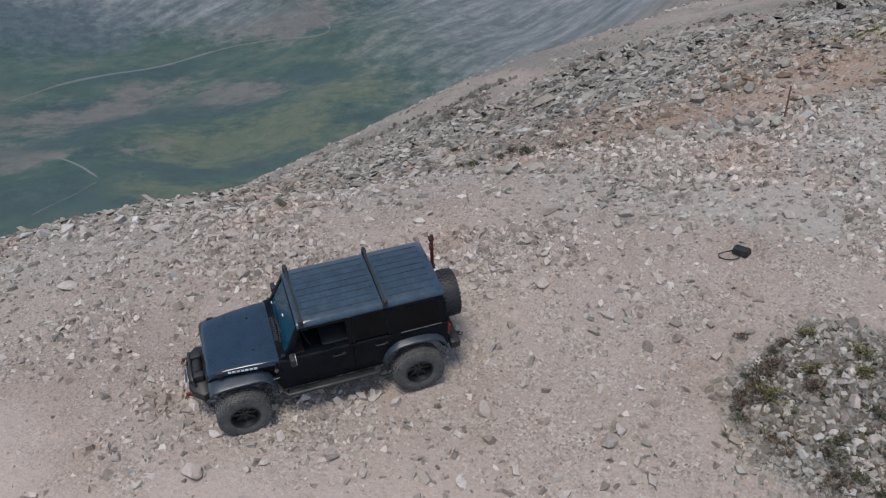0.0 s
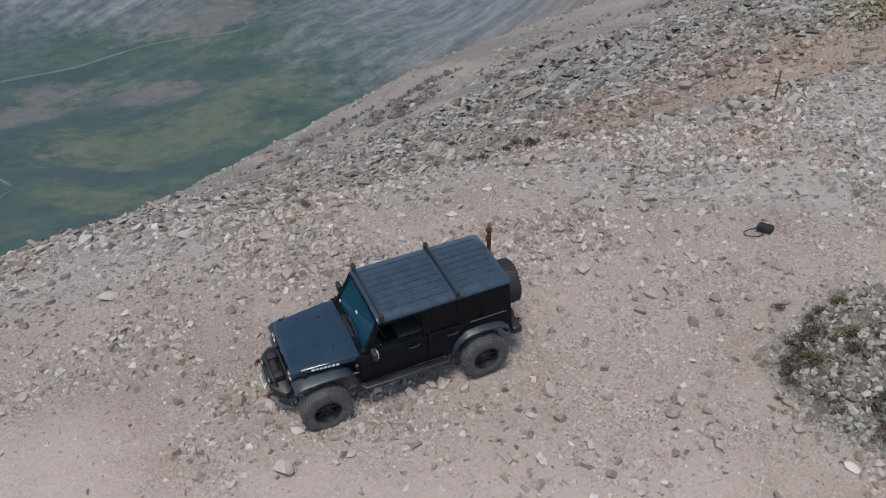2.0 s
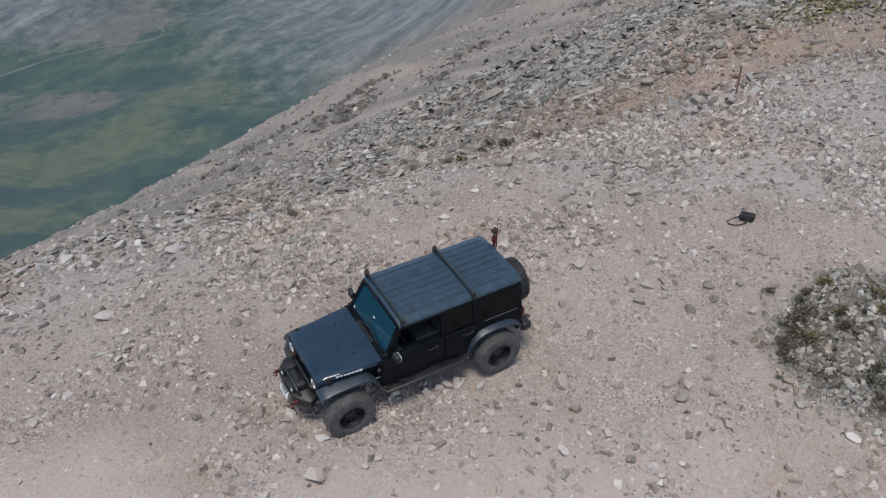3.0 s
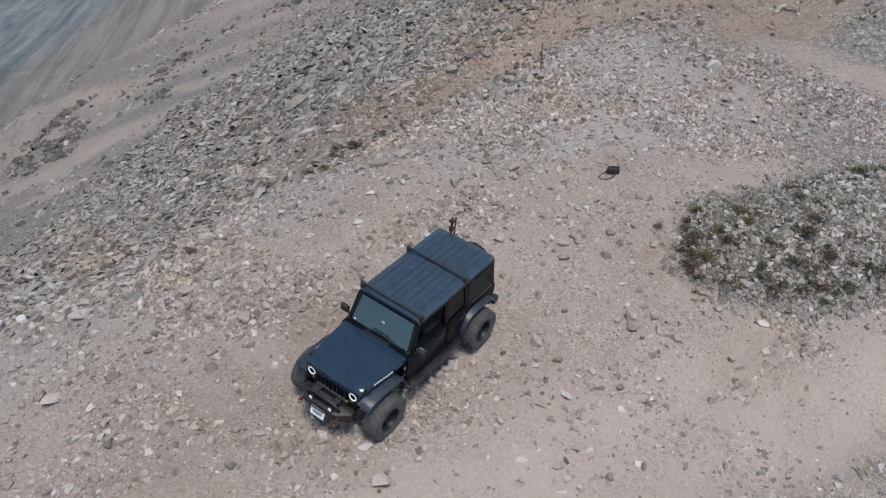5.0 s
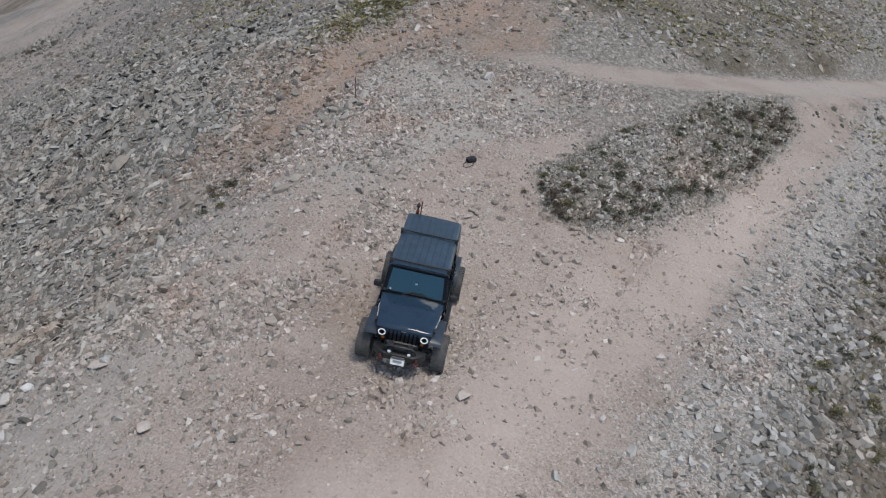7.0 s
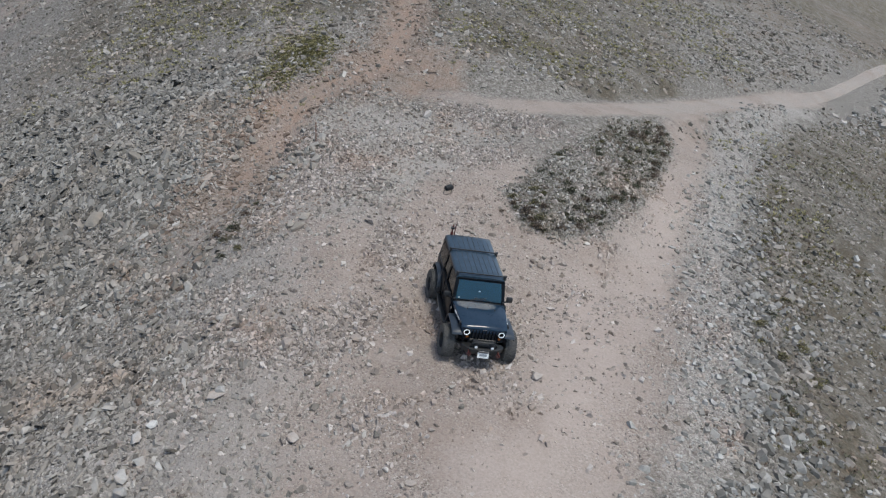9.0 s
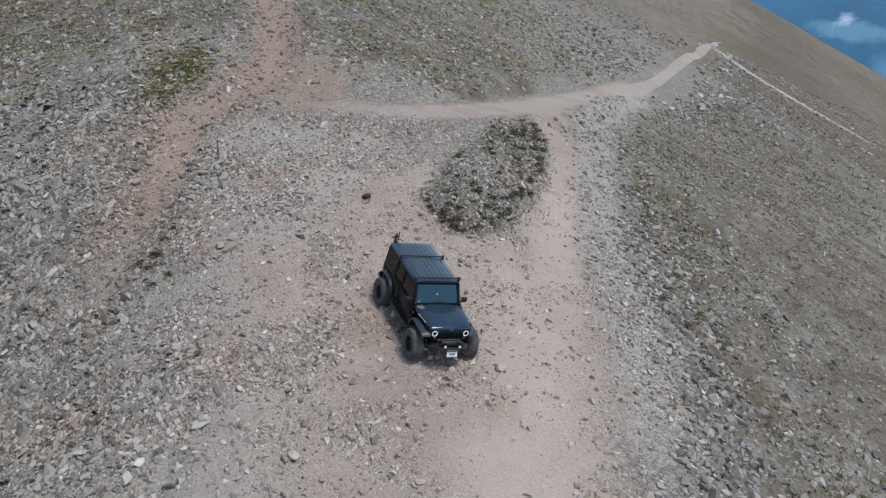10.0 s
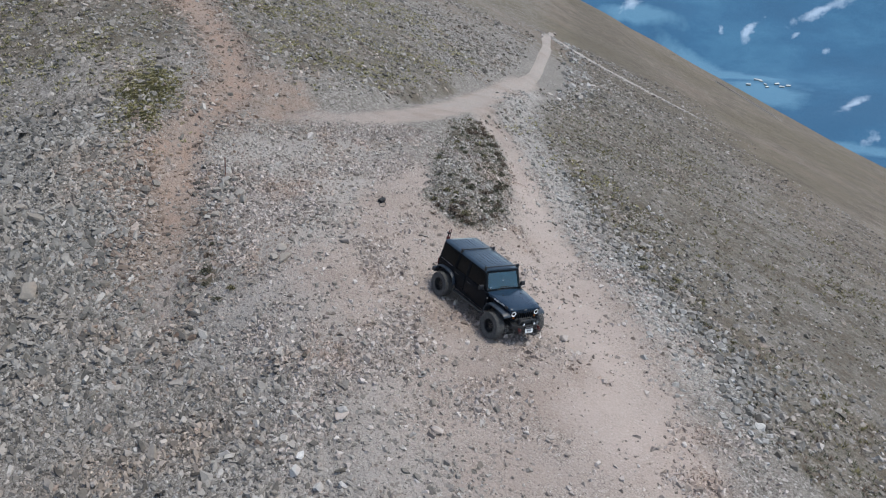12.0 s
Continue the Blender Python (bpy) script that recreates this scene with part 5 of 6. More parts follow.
    for k, m in enumerate(spots):
        w = wheel if k == 0 else copy_thing(wheel, Matrix.Identity(4))
        w.parent = car
        w.matrix_basis = m
        if k == 4:
            w.name = "spare_wheel"
            for o in w.children:
                if o.name.startswith("tyre"):
                    o.material_slots[0].link = "OBJECT"
                    o.material_slots[0].material = TRIM

    # cabin: dash, steering wheel, seats
    bm = bmesh.new()
    box(bm, 0.34, 0.64, -0.66, 0.66, 1.12, 1.26, 0.03)
    dash = part("dashboard", bm, CABIN, car)
    bm = lathe(bmesh.new(), [(0.17, -0.012), (0.19, 0), (0.17, 0.012), (0.155, 0)], Matrix.Translation((0.24, 0.36, 1.27)) @ pose(0, 0, 0, 0, -65, 0), 28)
    part("steering_wheel", bm, TRIM, dash, "", True)
    for x, ys in ((-0.22, (0.36, -0.36)), (-1.0, (0.0,))):
        for y in ys:
            w = 0.25 if x > -0.5 else 0.6
            bm = bmesh.new()
            box(bm, x - 0.25, x + 0.26, y - w, y + w, 1.16, 1.27, 0.04)
            box(bm, -0.07, 0.07, y - w, y + w, 0, 0.44, 0.04, Matrix.Translation((x - 0.24, 0, 1.24)) @ pose(0, 0, 0, 0, -12, 0))
            seat = part("seat", bm, CABIN, car, "", True)
            bm = bmesh.new()
            box(bm, x - 0.39, x - 0.29, y - 0.13, y + 0.13, 1.62, 1.74, 0.03)
            part("head_rest", bm, CABIN, seat, "", True)
    car.matrix_world = pose(-2.001, 12.155, -1.112, -10.697, 4.965, 198.344)
    return car


make_car()


# ---- loose rocks that stand out ----
def rock_mesh(seed, flat):
    """An angular block: the hull of a few scattered corners, its edges slightly worn."""
    r = random.Random(seed)
    bm = bmesh.new()
    for _ in range(13):
        d = Vector((r.gauss(0, 1), r.gauss(0, 1), r.gauss(0, 1))).normalized()
        bm.verts.new(Vector((d.x * 0.5, d.y * 0.5, max(-1, min(1, 1.4 * d.z)) * flat)) * r.uniform(0.85, 1.1))
    hull = bmesh.ops.convex_hull(bm, input=list(bm.verts))
    bmesh.ops.delete(bm, geom=list({g for g in hull["geom_interior"] + hull["geom_unused"] if isinstance(g, bmesh.types.BMVert)}), context="VERTS")
    bmesh.ops.bevel(bm, geom=list(bm.edges), offset=0.018, segments=1, affect="EDGES", profile=0.5)
    me = bpy.data.meshes.new("rock")
    bm.to_mesh(me)
    bm.free()
    me.materials.append(ROCK)
    return me


BLOCKS, SLABS = [rock_mesh(k, 0.3) for k in range(8)], [rock_mesh(20 + k, 0.15) for k in range(8)]
pick = random.Random(5)


def put_rock(x, y, size, slab, label, group="loose rocks", sink=0.12, tilt=12, mat=None, name="rock"):
    ob = new(name, (SLABS if slab else BLOCKS)[pick.randrange(8)])
    n = Vector(normals(np.array([x]), np.array([y]))[0])
    turn = n.to_track_quat("Z", "Y").to_matrix().to_4x4()
    h = (0.14 if slab else 0.27) * size
    z = float(land(np.array([x]), np.array([y]))[0])
    ob.matrix_world = Matrix.Translation((x, y, z + h * (1 - 2 * sink))) @ turn @ pose(0, 0, 0, pick.uniform(-tilt, tilt), pick.uniform(-tilt, tilt), pick.uniform(0, 360)) @ Matrix.Diagonal((size * pick.uniform(0.85, 1.2), size * pick.uniform(0.55, 0.9), size, 1))
    if mat:
        ob.material_slots[0].link = "OBJECT"
        ob.material_slots[0].material = mat
    return tagged(ob, label, "rock", group)


PALE = "pale angular rock lying loose on dirt"
SLAB = "flat grey slab of rock on the scree"
DUSTY = "dusty pinkish-grey rock half sunk in dirt"
for x, y, size in ((0.77, 11.2, 0.34), (6.6, 15.05, 0.36), (6.95, 15.1, 0.3), (-3.97, 14.85, 0.4), (-3.8, 9.88, 0.42), (-2.74, 14.5, 0.3), (-4.6, 16.6, 0.4), (-4.2, 14.97, 0.34), (12.0, 16.2, 0.5)):
    put_rock(x, y, size, False, PALE)
for x, y, size in ((3.5, 27.4, 0.95), (6.9, 27.4, 0.8), (7.6, 27.9, 0.7), (-7.78, 15.28, 0.5), (-6.6, 17.73, 0.5), (2.32, 16.2, 0.55), (5.57, 16.5, 0.42), (3.9, 15.8, 0.5), (1.79, 18.8, 0.5), (2.3, 18.5, 0.55), (1.54, 18.5, 0.6), (3.2, 24.8, 0.6), (1.9, 29.4, 0.6), (5.9, 20.7, 0.6)):
    put_rock(x, y, size, True, SLAB, tilt=18, mat=GREY_ROCK if y > 18 else None)
for x, y, size in ((1.99, 13.95, 0.4), (2.3, 13.75, 0.3), (2.75, 10.4, 0.42), (2.95, 10.6, 0.34), (2.6, 10.7, 0.3), (0.49, 6.53, 0.36), (1.5, 11.7, 0.28), (3.1, 13.0, 0.34), (-1.3, 14.66, 0.32), (-5.3, 12.3, 0.3)):
    put_rock(x, y, 0.75 * size, False, DUSTY)
for x, y, size in ((7.33, 23.2, 0.48), (8.24, 23.4, 0.5), (9.2, 23.3, 0.42), (9.8, 23.6, 0.5), (7.9, 23.5, 0.38), (8.7, 23.0, 0.45), (6.5, 19.6, 0.5), (7.98, 20.2, 0.42), (7.47, 19.95, 0.4), (7.1, 19.7, 0.48), (8.35, 19.85, 0.36), (7.7, 20.6, 0.5), (6.9, 20.5, 0.4)):
    put_rock(x, y, size, False, "weathered grey boulder beside the red trail", "trailside boulders", 0.15, 30, GREY_ROCK)
for x, y, size in ((-9.8, 18.6, 0.5), (-9.3, 18.9, 0.45), (-8.8, 18.7, 0.4), (-8.1, 19.2, 0.42), (-7.6, 19.0, 0.35), (-9.0, 18.1, 0.3), (-10.4, 18.9, 0.4), (-6.45, 17.7, 0.4)):
    put_rock(x, y, size, False, "whitish boulder on the brink of the drop", "brink boulders", 0.2, 25, WHITE_ROCK)
for cx, cy, n in ((3.1, 13.0, 5), (4.05, 15.75, 5), (5.2, 12.2, 3), (-1.3, 14.75, 4), (2.9, 10.5, 4), (-5.4, 11.9, 3), (1.4, 18.6, 5), (-0.4, 16.8, 4)):
    for _ in range(n):
        put_rock(cx + pick.uniform(-0.45, 0.45), cy + pick.uniform(-0.3, 0.3), pick.uniform(0.12, 0.28), pick.random() < 0.5, "dark weathered stone half buried in dirt", "dark stones", 0.25, 30, GREY_ROCK)
for x, y in ((103.5, -31.5), (122.5, -41.5)):
    put_rock(x, y, 0.9, False, "upright boulder beside the far road", "far road boulders", 0.05, 10)
made = 0
while made < 290:
    x, y = pick.uniform(-11, 10), pick.uniform(5.5, 21)
    if off_paths(np.array([x]), np.array([y]))[0] < 0.6 or inside(np.array([x]), np.array([y]), HUMMOCK)[0] > -0.3 or abs(x + 2) < 3 and abs(y - 12.1) < 1.9:
        continue
    if float(clump(np.array([x]), np.array([y]), 2.2, 41)[0]) < pick.random():
        continue
    put_rock(x, y, 0.1 + 0.18 * pick.random() ** 2, pick.random() < 0.6, "small angular stone lying on the stony shelf", "shelf stones")
    made += 1


def strew_rocks(count, box, fits, low, high, slab, mat, label, group, sink, tilt):
    made = 0
    while made < count:
        x, y = pick.uniform(box[0], box[1]), pick.uniform(box[2], box[3])
        if pick.random() < float(fits(np.array([x]), np.array([y]))[0]):
            put_rock(x, y, low + (high - low) * pick.random() ** 2.2, slab, label, group, sink, tilt, mat, group.replace(" ", "_")[:-1])
            made += 1


strew_rocks(170, (4.5, 19.6, 5.2, 12), lambda x, y: soft(inside(x, y, HUMMOCK), -0.1, 0.3), 0.1, 0.24, False, TALUS_ROCK, "weathered grey stone among heather on the island", "island stones", 0.2, 35)
strew_rocks(200, (-10, 13, 16, 31), lambda x, y: soft(north_of(x, y), -0.5, 2.5) * soft(along(x, y, TRAIL)[0], 0.8, 1.5), 0.2, 0.46, True, TALUS_ROCK, "platy grey-brown slab lying tilted on the talus", "talus stones", 0.1, 32)
strew_rocks(130, (-10, 30, -3, 7), lambda x, y: soft(1.6 - np.abs(south_of(x, y) + 0.3), 0, 1.2), 0.16, 0.4, False, EDGE_ROCK, "pale grey broken stone on the road edge", "road edge stones", 0.15, 30)
strew_rocks(110, (-9, 26, -9, 3), lambda x, y: soft(south_of(x, y), 0.3, 1.5) * (1 - soft(south_of(x, y), 4, 10)), 0.16, 0.4, False, TALUS_ROCK, "lichened grey stone on the grown-over slope", "slope stones", 0.15, 30)


# ---- plants ----
def leaf_material(name, dark, pale):
    mat = material(name, rough=0.75)
    one = node(mat, "ShaderNodeNewGeometry").outputs["Random Per Island"]
    return finish(mat, ramp(mat, one, (0.0, dark), (0.6, tuple((a + b) / 2 for a, b in zip(dark, pale))), (1.0, pale)))


HEATHER = leaf_material("heather_leaf", (0.055, 0.041, 0.032), (0.19, 0.14, 0.1))
OLIVE = leaf_material("olive_leaf", (0.05, 0.05, 0.024), (0.2, 0.175, 0.08))
GRASS = leaf_material("dry_grass_leaf", (0.15, 0.145, 0.065), (0.33, 0.3, 0.15))
DEEP = leaf_material("deep_green_leaf", (0.032, 0.035, 0.022), (0.13, 0.13, 0.08))
TURF = leaf_material("yellow_turf_leaf", (0.17, 0.16, 0.075), (0.33, 0.295, 0.15))
STEM = material("woody_stem", (0.05, 0.035, 0.025), 0.9)


def shrub_meshes(seed, count):
    """Leaves on a low uneven cushion one metre across, and the twigs that carry them."""
    r = random.Random(seed)
    leaves, twigs = bmesh.new(), bmesh.new()
    lobes = [(r.uniform(-0.28, 0.28), r.uniform(-0.28, 0.28), r.uniform(0.16, 0.3), r.uniform(0.14, 0.34)) for _ in range(6)]
    for k in range(count):
        lx, ly, lr, lh = lobes[k % 6]
        a, e = r.uniform(0, 6.283), math.asin(r.uniform(0.02, 1))
        d = Vector((math.cos(a) * math.cos(e), math.sin(a) * math.cos(e), math.sin(e)))
        p = Vector((lx + d.x * lr, ly + d.y * lr, d.z * lh)) * r.uniform(0.75, 1.08)
        out = (d + Vector((r.gauss(0, 0.5), r.gauss(0, 0.5), r.gauss(0, 0.4)))).normalized()
        side = out.cross(Vector((r.gauss(0, 1), r.gauss(0, 1), r.gauss(0, 1)))).normalized()
        up = out.cross(side)
        s = r.uniform(0.03, 0.065)
        leaves.faces.new([leaves.verts.new(p + q) for q in (-out * s * 0.3, side * s * 0.42 + up * s * 0.1, out * s * 1.3, -side * s * 0.42 + up * s * 0.1)])
        if k % 12 == 0:
            tube(twigs, [(lx * 0.3, ly * 0.3, -0.05), p * 0.6, p], 0.007, 4)
    out = []
    for name, bm, mat in (("foliage", leaves, None), ("twig", twigs, STEM)):
        me = bpy.data.meshes.new(name)
        bm.to_mesh(me)
        bm.free()
        out.append(me)
    return out


KINDS = {"heather": (HEATHER, "brown heather cushion among pale stones"), "olive": (OLIVE, "olive-green alpine cushion among stones"), "deep": (DEEP, "dark green low shrub between stones")}
SHRUBS = {}
for k, (kind, (mat, _)) in enumerate(KINDS.items()):
    SHRUBS[kind] = []
    for v in range(3):
        leaves, twigs = shrub_meshes(100 + 10 * k + v, 420)
        leaves.materials.append(mat)
        twigs.materials.append(STEM)
        SHRUBS[kind].append((leaves, twigs))


def put_shrub(x, y, size, kind, low=1.0):
    leaves, twigs = SHRUBS[kind][pick.randrange(3)]
    plant = new("alpine_shrub")
    for me in (leaves, twigs):
        ob = new(me.name.split(".")[0], me)
        ob.parent = plant
    z = float(land(np.array([x]), np.array([y]))[0])
    plant.matrix_world = Matrix.Translation((x, y, z + 0.02)) @ pose(0, 0, 0, pick.uniform(-8, 8), pick.uniform(-8, 8), pick.uniform(0, 360)) @ Matrix.Diagonal((size, size, size * low * pick.uniform(0.7, 1.1), 1))
    return tagged(plant, KINDS[kind][1], "shrub", "alpine shrubs")


for x, y, size, kind in ((5.38, 11.2, 0.75, "heather"), (5.1, 10.9, 0.6, "heather"), (4.9, 10.65, 0.6, "heather"), (5.3, 10.6, 0.7, "olive"), (6.17, 11.75, 0.55, "olive"), (6.77, 11.1, 0.65, "olive"), (5.98, 10.9, 0.6, "olive"), (5.8, 11.65, 0.42, "heather"), (5.2, 12.05, 0.35, "heather"), (7.02, 10.75, 0.55, "heather"), (5.8, 9.2, 0.6, "heather"), (6.4, 8.95, 0.7, "deep"), (6.9, 8.7, 0.65, "heather"), (7.4, 8.5, 0.6, "deep"), (6.0, 9.7, 0.55, "deep"), (6.8, 9.4, 0.7, "deep"), (7.6, 9.1, 0.6, "heather"), (8.2, 8.4, 0.65, "deep"), (5.2, 9.9, 0.55, "heather"), (8.9, 8.1, 0.6, "heather"), (7.5, 9.8, 0.7, "deep"), (9.6, 7.7, 0.7, "deep"), (11.0, 7.2, 0.7, "deep"), (14.2, 6.3, 0.6, "heather"), (14.8, 6.6, 0.6, "deep"), (17.2, 6.2, 0.6, "heather"), (18.6, 6.0, 0.7, "heather"), (16.2, 6.9, 0.7, "heather"), (0.62, 20.9, 0.5, "deep"), (1.6, 21.3, 0.45, "deep"), (0.9, 20.4, 0.5, "olive"), (2.4, 21.2, 0.6, "deep"), (3.2, 21.1, 0.5, "heather"), (3.9, 20.9, 0.45, "deep"), (2.0, 21.7, 0.5, "heather"), (15.9, 22.9, 0.4, "olive")):
    put_shrub(x, y, size, kind)
made = 0
while made < 75:
    x, y = pick.uniform(4.8, 19.3), pick.uniform(5.4, 12)
    if inside(np.array([x]), np.array([y]), HUMMOCK)[0] < 0.05:
        continue
    put_shrub(x, y, pick.uniform(0.22, 0.55), pick.choice(("deep", "deep", "heather", "olive")))
    made += 1
SHADY_EDGE = [(4.8, 9.8), (6.3, 8.6), (9.1, 7.5), (12, 6.4), (16.5, 5.5), (19, 5.4)]
for k in range(20):
    x = 5.0 + 13.8 * k / 19 + pick.uniform(-0.2, 0.2)
    y = float(np.interp(x, [p[0] for p in SHADY_EDGE], [p[1] for p in SHADY_EDGE])) + pick.uniform(0.15, 0.8)
    put_shrub(x, y, pick.uniform(0.3, 0.65), pick.choice(("heather", "heather", "deep")))
for x, y, size in ((3.9, 3.0, 0.8), (2.6, 3.1, 0.7), (2.3, 2.4, 0.9), (4.8, 2.3, 0.8), (6.5, 1.6, 0.8), (9.5, 2.1, 0.7), (0.5, 2.2, 0.8), (-1.0, 2.7, 0.6), (3.2, 1.6, 0.9), (7.6, 2.3, 0.7), (5.6, 2.7, 0.6), (1.3, 1.5, 0.8), (8.4, 1.4, 0.8), (11.5, 1.7, 0.7)):
    put_shrub(x, y, size, pick.choice(("deep", "deep", "olive")), 0.45)
made = 0
while made < 26:
    x = pick.uniform(-8, 26)
    y = float(np.interp(x, EDGE_X, EDGE_Y)) - pick.uniform(0.3, 3.2)
    put_shrub(x, y, pick.uniform(0.2, 0.42), pick.choice(("deep", "olive", "heather")))
    made += 1


def tuft_field(name, x, y, size, mat, label):
    """Short blades in small bunches, joined into one mesh."""
    n, blades = len(x), 9
    base = np.stack([x, y, land(x, y)], 1)
    a = rng.uniform(0, 2 * np.pi, (n, blades))
    h = size[:, None] * rng.uniform(0.5, 1.1, (n, blades))
    out = np.stack([np.cos(a), np.sin(a), np.zeros_like(a)], 2)
    wid = np.stack([-np.sin(a), np.cos(a), np.zeros_like(a)], 2)
    p = base[:, None] + out * (size[:, None] * rng.uniform(0, 0.55, (n, blades)))[..., None]
    tip = p + out * (h * rng.uniform(0.2, 0.9, (n, blades)))[..., None] + np.array([0, 0, 1]) * (h * 0.55)[..., None]
    w = wid * (0.16 * size)[:, None, None]
    co = np.stack([p - w, p + w, tip], 2).reshape(-1, 3)
    me = bpy.data.meshes.new(name)
    me.vertices.add(len(co))
    me.vertices.foreach_set("co", co.ravel())
    me.loops.add(len(co))
    me.loops.foreach_set("vertex_index", np.arange(len(co)))
    me.polygons.add(len(co) // 3)
    me.polygons.foreach_set("loop_start", np.arange(len(co) // 3) * 3)
    me.update(calc_edges=True)
    me.materials.append(mat)
    return tagged(new(name, me), label, "grass", kind="stuff")


x, y = strew(16000, (-14, 50, -26, 6), lambda x, y: soft(south_of(x, y), 0, 1.5) * clump(x, y, 5, 71) ** 2)
tuft_field("slope_tufts", x, y, rng.uniform(0.08, 0.24, len(x)), OLIVE, "short olive tufts between scree stones")
x, y = strew(30000, (-12, 60, -20, 6), lambda x, y: soft(south_of(x, y), 0, 0.8) * (1 - 0.75 * soft(south_of(x, y), 2, 7)) * clump(x, y, 1.4, 73) ** 2)
tuft_field("edge_tufts", x[::2], y[::2], rng.uniform(0.07, 0.2, len(x[::2])), DEEP, "dark green growth along the road edge")
tuft_field("edge_heather", x[1::2], y[1::2], rng.uniform(0.07, 0.2, len(x[1::2])), HEATHER, "dark brown heather below the road edge")
x, y = strew(22000, (13, 60, -2, 40), lambda x, y: soft(along(x, y, ROAD)[0], 2.4, 3.5) * soft(along(x, y, TRAIL)[0], 1.5, 2.5) * clump(x, y, 4, 75) ** 2 * soft(x, 13, 17))
tuft_field("hillside_tufts", x, y, rng.uniform(0.10, 0.28, len(x)), GRASS, "sparse olive grass tufts on the hillside")
x, y = strew(20000, (10, 22, 21.5, 26), lambda x, y: np.exp(-((x - 14.8) ** 2 / 9 + (y - 23.5) ** 2 / 1.4)) * clump(x, y, 1.6, 161))
tuft_field("turf_patch", x, y, rng.uniform(0.1, 0.2, len(x)), TURF, "patch of olive turf beside the red trail")
x, y = strew(5500, (4, 20, 5, 13), lambda x, y: soft(inside(x, y, HUMMOCK), -0.2, 0.3) * 0.8)
tuft_field("island_tufts", x[::2], y[::2], rng.uniform(0.06, 0.18, len(x[::2])), DEEP, "dark moss and tufts between island stones")
tuft_field("island_heather", x[1::2], y[1::2], rng.uniform(0.06, 0.18, len(x[1::2])), HEATHER, "brown heather between island stones")


# ---- the bag left on the ground ----
def make_bag(x, y, turn):
    z = float(land(np.array([x]), np.array([y]))[0])
    bag = tagged(new("shoulder_bag"), "small black fabric bag with its strap spread on dirt", "bag")
    bm = bmesh.new()
    box(bm, -0.22, 0.22, -0.14, 0.14, 0.0, 0.2, 0.055, None, 3)
    for v in bm.verts:
        v.co.x *= 1 - 0.25 * v.co.z
        v.co.y *= 1 - 0.5 * v.co.z
    part("pouch", bm, CABIN, bag, "", True)
    bm = bmesh.new()
    box(bm, -0.2, 0.2, -0.13, 0.06, 0.185, 0.21, 0.01)
    box(bm, -0.19, 0.19, -0.165, -0.14, 0.05, 0.19, 0.01)
    part("flap", bm, TRIM, bag, "", True)
    bm = bmesh.new()
    box(bm, -0.03, 0.03, -0.176, -0.16, 0.06, 0.12, 0.006)
    part("buckle", bm, STEEL, bag)
    bm = tube(bmesh.new(), [(0.2, 0.0, 0.12), (0.1, 0.02, 0.24), (-0.1, 0.02, 0.25), (-0.2, 0.0, 0.12)], 0.012, 6)
    part("grab_handle", bm, TRIM, bag, "", True)
    bm = tube(bmesh.new(), [(-0.2, -0.02, 0.1), (-0.3, -0.06, 0.03), (-0.42, -0.16, 0.015), (-0.5, -0.3, 0.015), (-0.42, -0.42, 0.015), (-0.24, -0.42, 0.015), (-0.06, -0.34, 0.015), (0.05, -0.2, 0.04)], 0.018, 6)
    for v in bm.verts:
        v.co.z = max(0.004, v.co.z)
    part("strap", bm, TRIM, bag, "thin black strap lying in a loop", True)
    n = Vector(normals(np.array([x]), np.array([y]))[0])
    bag.matrix_world = Matrix.Translation((x, y, z - 0.01)) @ n.to_track_quat("Z", "Y").to_matrix().to_4x4() @ pose(0, 0, 0, 0, 0, turn) @ Matrix.Scale(0.72, 4)
    return bag


make_bag(5.78, 14.12, 12)


# ---- marker post ----
def make_post(x, y):
    z = float(land(np.array([x]), np.array([y]))[0])
    post = tagged(new("marker_post"), "thin rusty steel post set in rubble", "post")
    rust = plastic_material("rusty_steel", (0.13, 0.06, 0.045), 0.8)
    bm = bmesh.new()
    box(bm, -0.024, 0.024, -0.004, 0.004, -0.25, 0.92, 0.001)
    box(bm, -0.004, 0.004, 0.004, 0.032, -0.25, 0.92, 0.001)
    part("stake", bm, rust, post)
    for k in range(8):
        bm = bmesh.new()
        box(bm, -0.012, 0.012, -0.014, -0.004, 0.12 + k * 0.1, 0.15 + k * 0.1, 0.002)
        part("stud", bm, rust, post)
    post.matrix_world = Matrix.Translation((x, y, z)) @ pose(0, 0, 0, 3, -3, 25)
    return post


make_post(8.65, 20.2)


# ---- tracks in the distance, and the town ----
PATH_MAT = plastic_material("pale_track", (0.25, 0.232, 0.21), 1.0)
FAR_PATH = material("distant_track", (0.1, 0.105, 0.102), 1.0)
# faint blue emission stands in for haze over distant tracks and town walls
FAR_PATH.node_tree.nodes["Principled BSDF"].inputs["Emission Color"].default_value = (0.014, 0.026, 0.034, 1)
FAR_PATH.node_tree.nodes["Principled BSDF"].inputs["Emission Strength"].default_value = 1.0


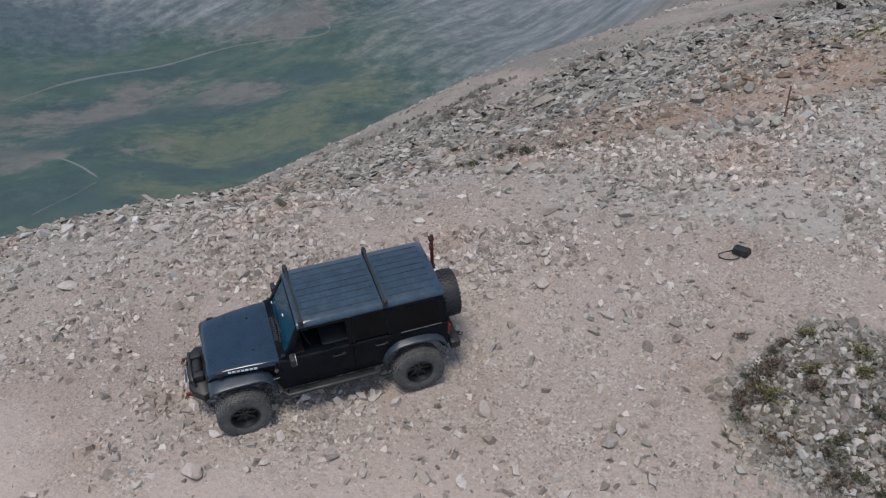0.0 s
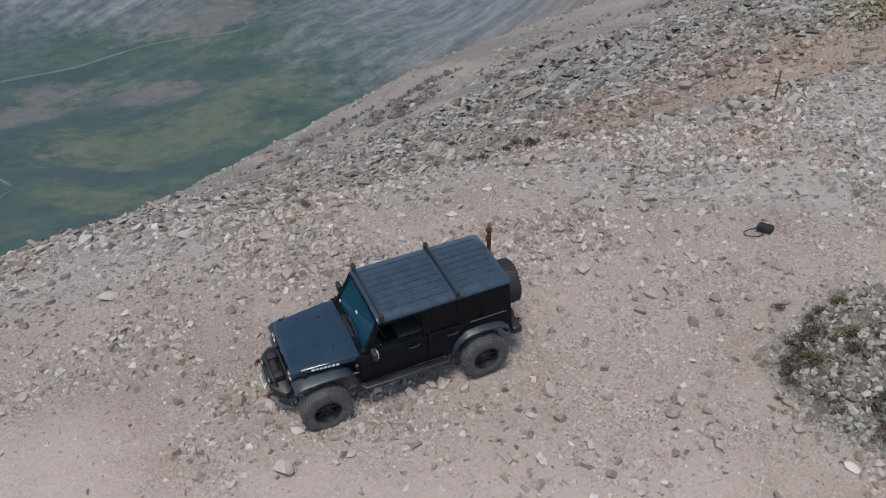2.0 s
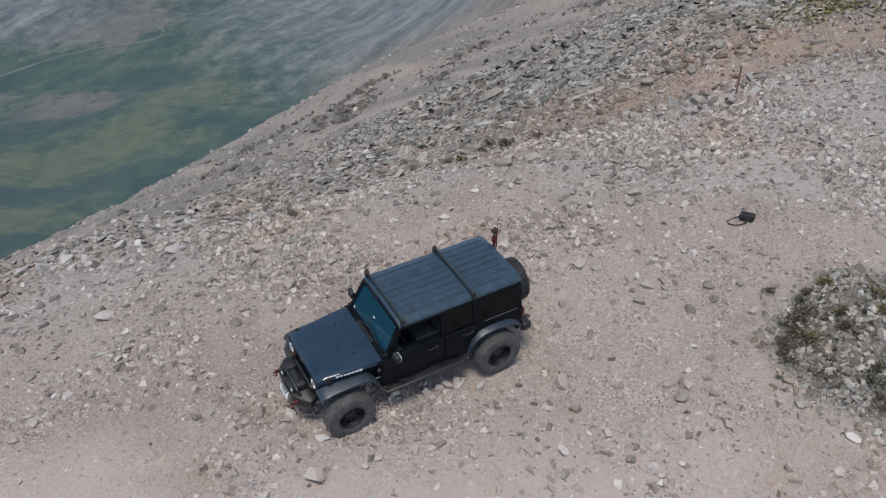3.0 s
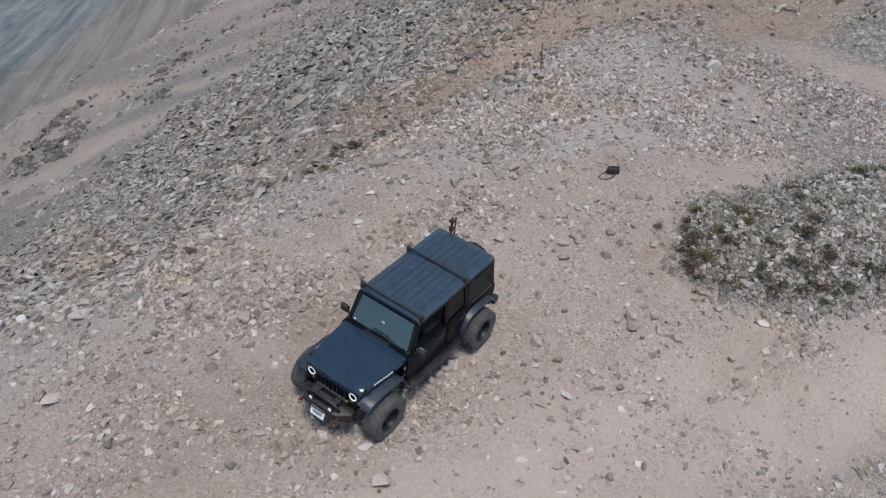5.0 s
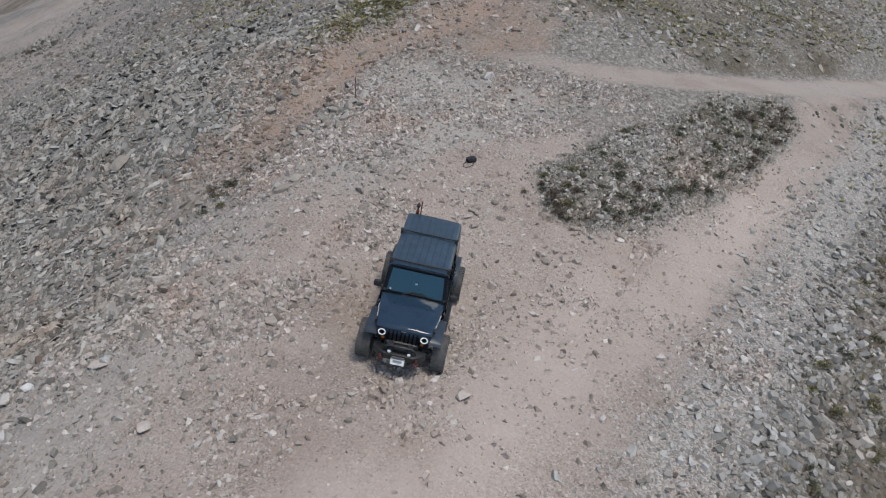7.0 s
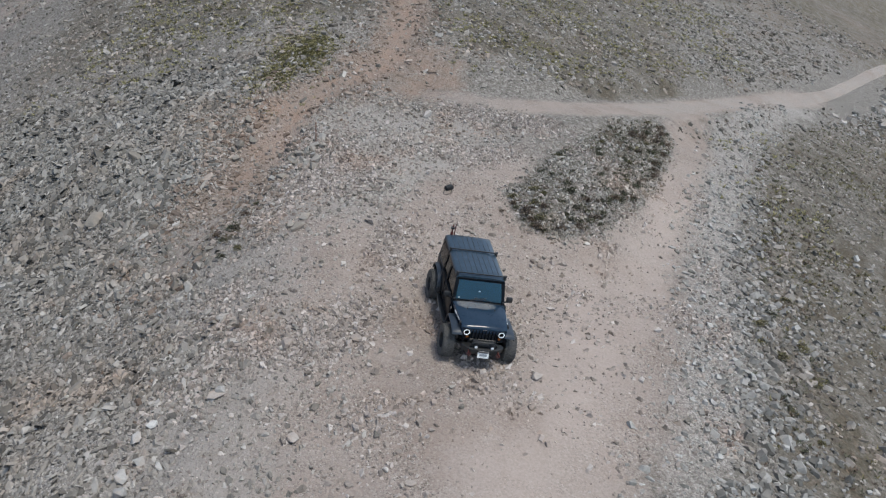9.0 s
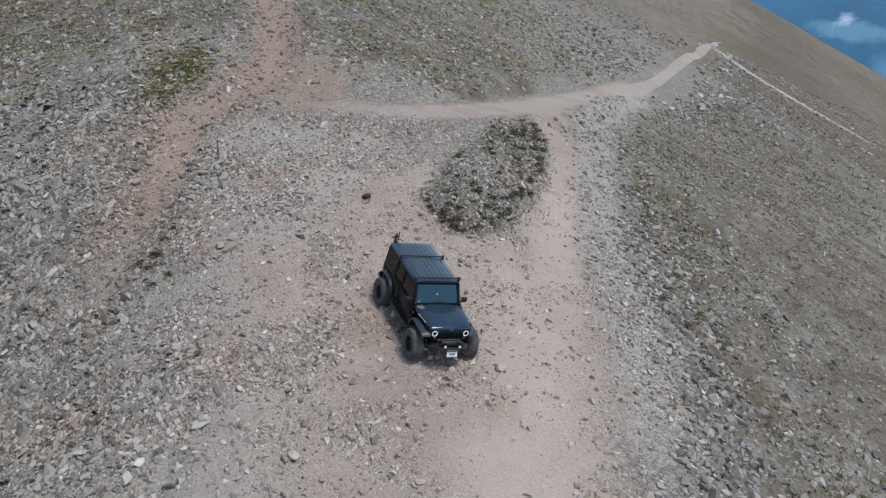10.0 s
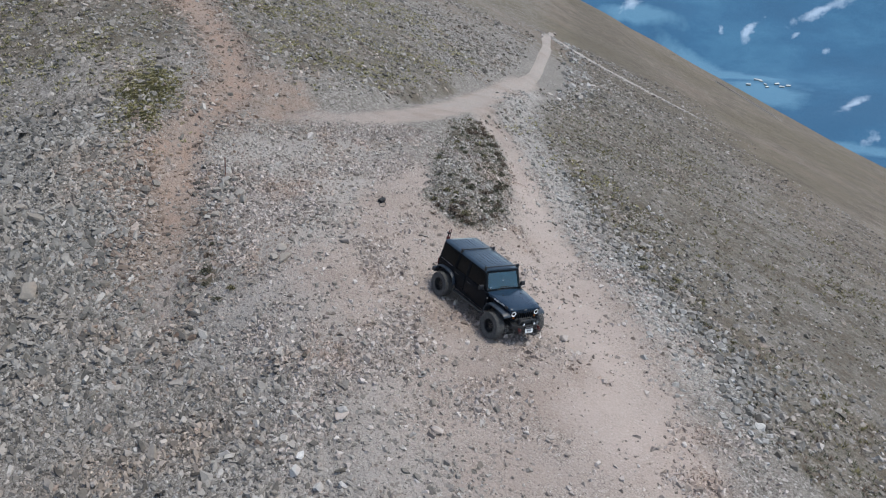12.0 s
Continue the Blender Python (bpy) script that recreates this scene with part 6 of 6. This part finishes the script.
def ribbon(name, line, width, lift, mat, label, step, waver=0.7):
    pts = []
    for (ax, ay), (bx, by) in zip(line, line[1:]):
        n = max(1, int(math.hypot(bx - ax, by - ay) / step))
        pts += [(ax + (bx - ax) * k / n, ay + (by - ay) * k / n) for k in range(n)]
    pts.append(line[-1])
    p = np.array(pts)
    for _ in range(2):
        p[1:-1] = (p[:-2] + 2 * p[1:-1] + p[2:]) / 4
    d = np.gradient(p, axis=0)
    d /= np.linalg.norm(d, axis=1, keepdims=True)
    side = np.stack([-d[:, 1], d[:, 0]], 1)
    w = width * (1 + waver * value_noise(p[:, 0], p[:, 1], width * 5, 81))[:, None] / 2
    bm = bmesh.new()
    rows = []
    for off in (-1, -0.3, 0.3, 1):
        e = p + side * w * off
        ends = np.clip(np.minimum(np.arange(len(e)), np.arange(len(e))[::-1]) / 2, 0, 1) * 2 - 1
        z = land(e[:, 0], e[:, 1]) + lift * (ends if abs(off) < 1 else -1.0)
        rows.append([bm.verts.new((float(a), float(b), float(c))) for (a, b), c in zip(e, z)])
    for a, b in zip(rows, rows[1:]):
        for k in range(len(a) - 1):
            bm.faces.new((a[k], a[k + 1], b[k + 1], b[k]))
    ob = part(name, bm, mat, None, label, True)
    if mat is GROUND:
        ob.data.attributes.new("dirt", "FLOAT", "POINT").data.foreach_set("value", np.full(len(ob.data.vertices), 1.0, np.float32))
        ob.data.attributes.new("dust", "FLOAT", "POINT").data.foreach_set("value", np.full(len(ob.data.vertices), 0.5, np.float32))
    return tagged(ob, category="track", kind="structure")


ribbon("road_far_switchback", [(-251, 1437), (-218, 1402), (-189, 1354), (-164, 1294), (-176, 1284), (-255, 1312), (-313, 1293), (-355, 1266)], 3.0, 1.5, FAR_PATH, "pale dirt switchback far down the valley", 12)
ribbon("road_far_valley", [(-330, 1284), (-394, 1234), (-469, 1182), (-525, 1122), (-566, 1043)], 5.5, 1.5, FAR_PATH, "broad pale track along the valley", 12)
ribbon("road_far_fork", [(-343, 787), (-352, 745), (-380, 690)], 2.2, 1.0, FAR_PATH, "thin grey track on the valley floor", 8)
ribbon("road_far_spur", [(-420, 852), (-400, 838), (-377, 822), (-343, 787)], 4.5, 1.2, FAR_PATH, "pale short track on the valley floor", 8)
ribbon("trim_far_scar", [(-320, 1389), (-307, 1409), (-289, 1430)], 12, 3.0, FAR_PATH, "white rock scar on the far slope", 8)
ribbon("road_far_bend", [(39, -3.7), (49.3, -9.4), (74, -20.5), (103, -32), (128, -43.5)], 2.0, 0.12, GROUND, "pale dusty road winding over the shoulder", 2, 0.5)
ribbon("road_hill_lower", HILL_PATH, 2.0, 0.2, PATH_MAT, "pale stony path across the brown hillside", 2)
ribbon("road_hill_rim", [(214, -133), (203, -134), (193, -136), (186, -140), (181, -145)], 1.1, 0.5, PATH_MAT, "thin pale path near the hillside rim", 3)


def make_house(x, y, size, turn):
    z = float(land(np.array([x]), np.array([y]))[0])
    house = tagged(new("house"), "white-roofed house in the hazy valley town", "house", "valley town")
    bm = bmesh.new()
    box(bm, -size, size, -size * 0.5, size * 0.5, -4, size * 0.4)
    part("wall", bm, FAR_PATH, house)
    bm = prism(bmesh.new(), [(-size * 0.56, size * 0.4), (size * 0.56, size * 0.4), (0, size * 0.72)], "x", -size * 1.05, size * 1.05)
    part("roof", bm, PLATE, house, "pale metal roof")
    house.matrix_world = Matrix.Translation((x, y, z)) @ pose(0, 0, 0, 0, 0, turn)
    return house


for k in range(14):
    make_house(2160 + pick.uniform(-60, 170), -1552 + pick.uniform(-130, 60), pick.uniform(4, 7), pick.uniform(0, 90))
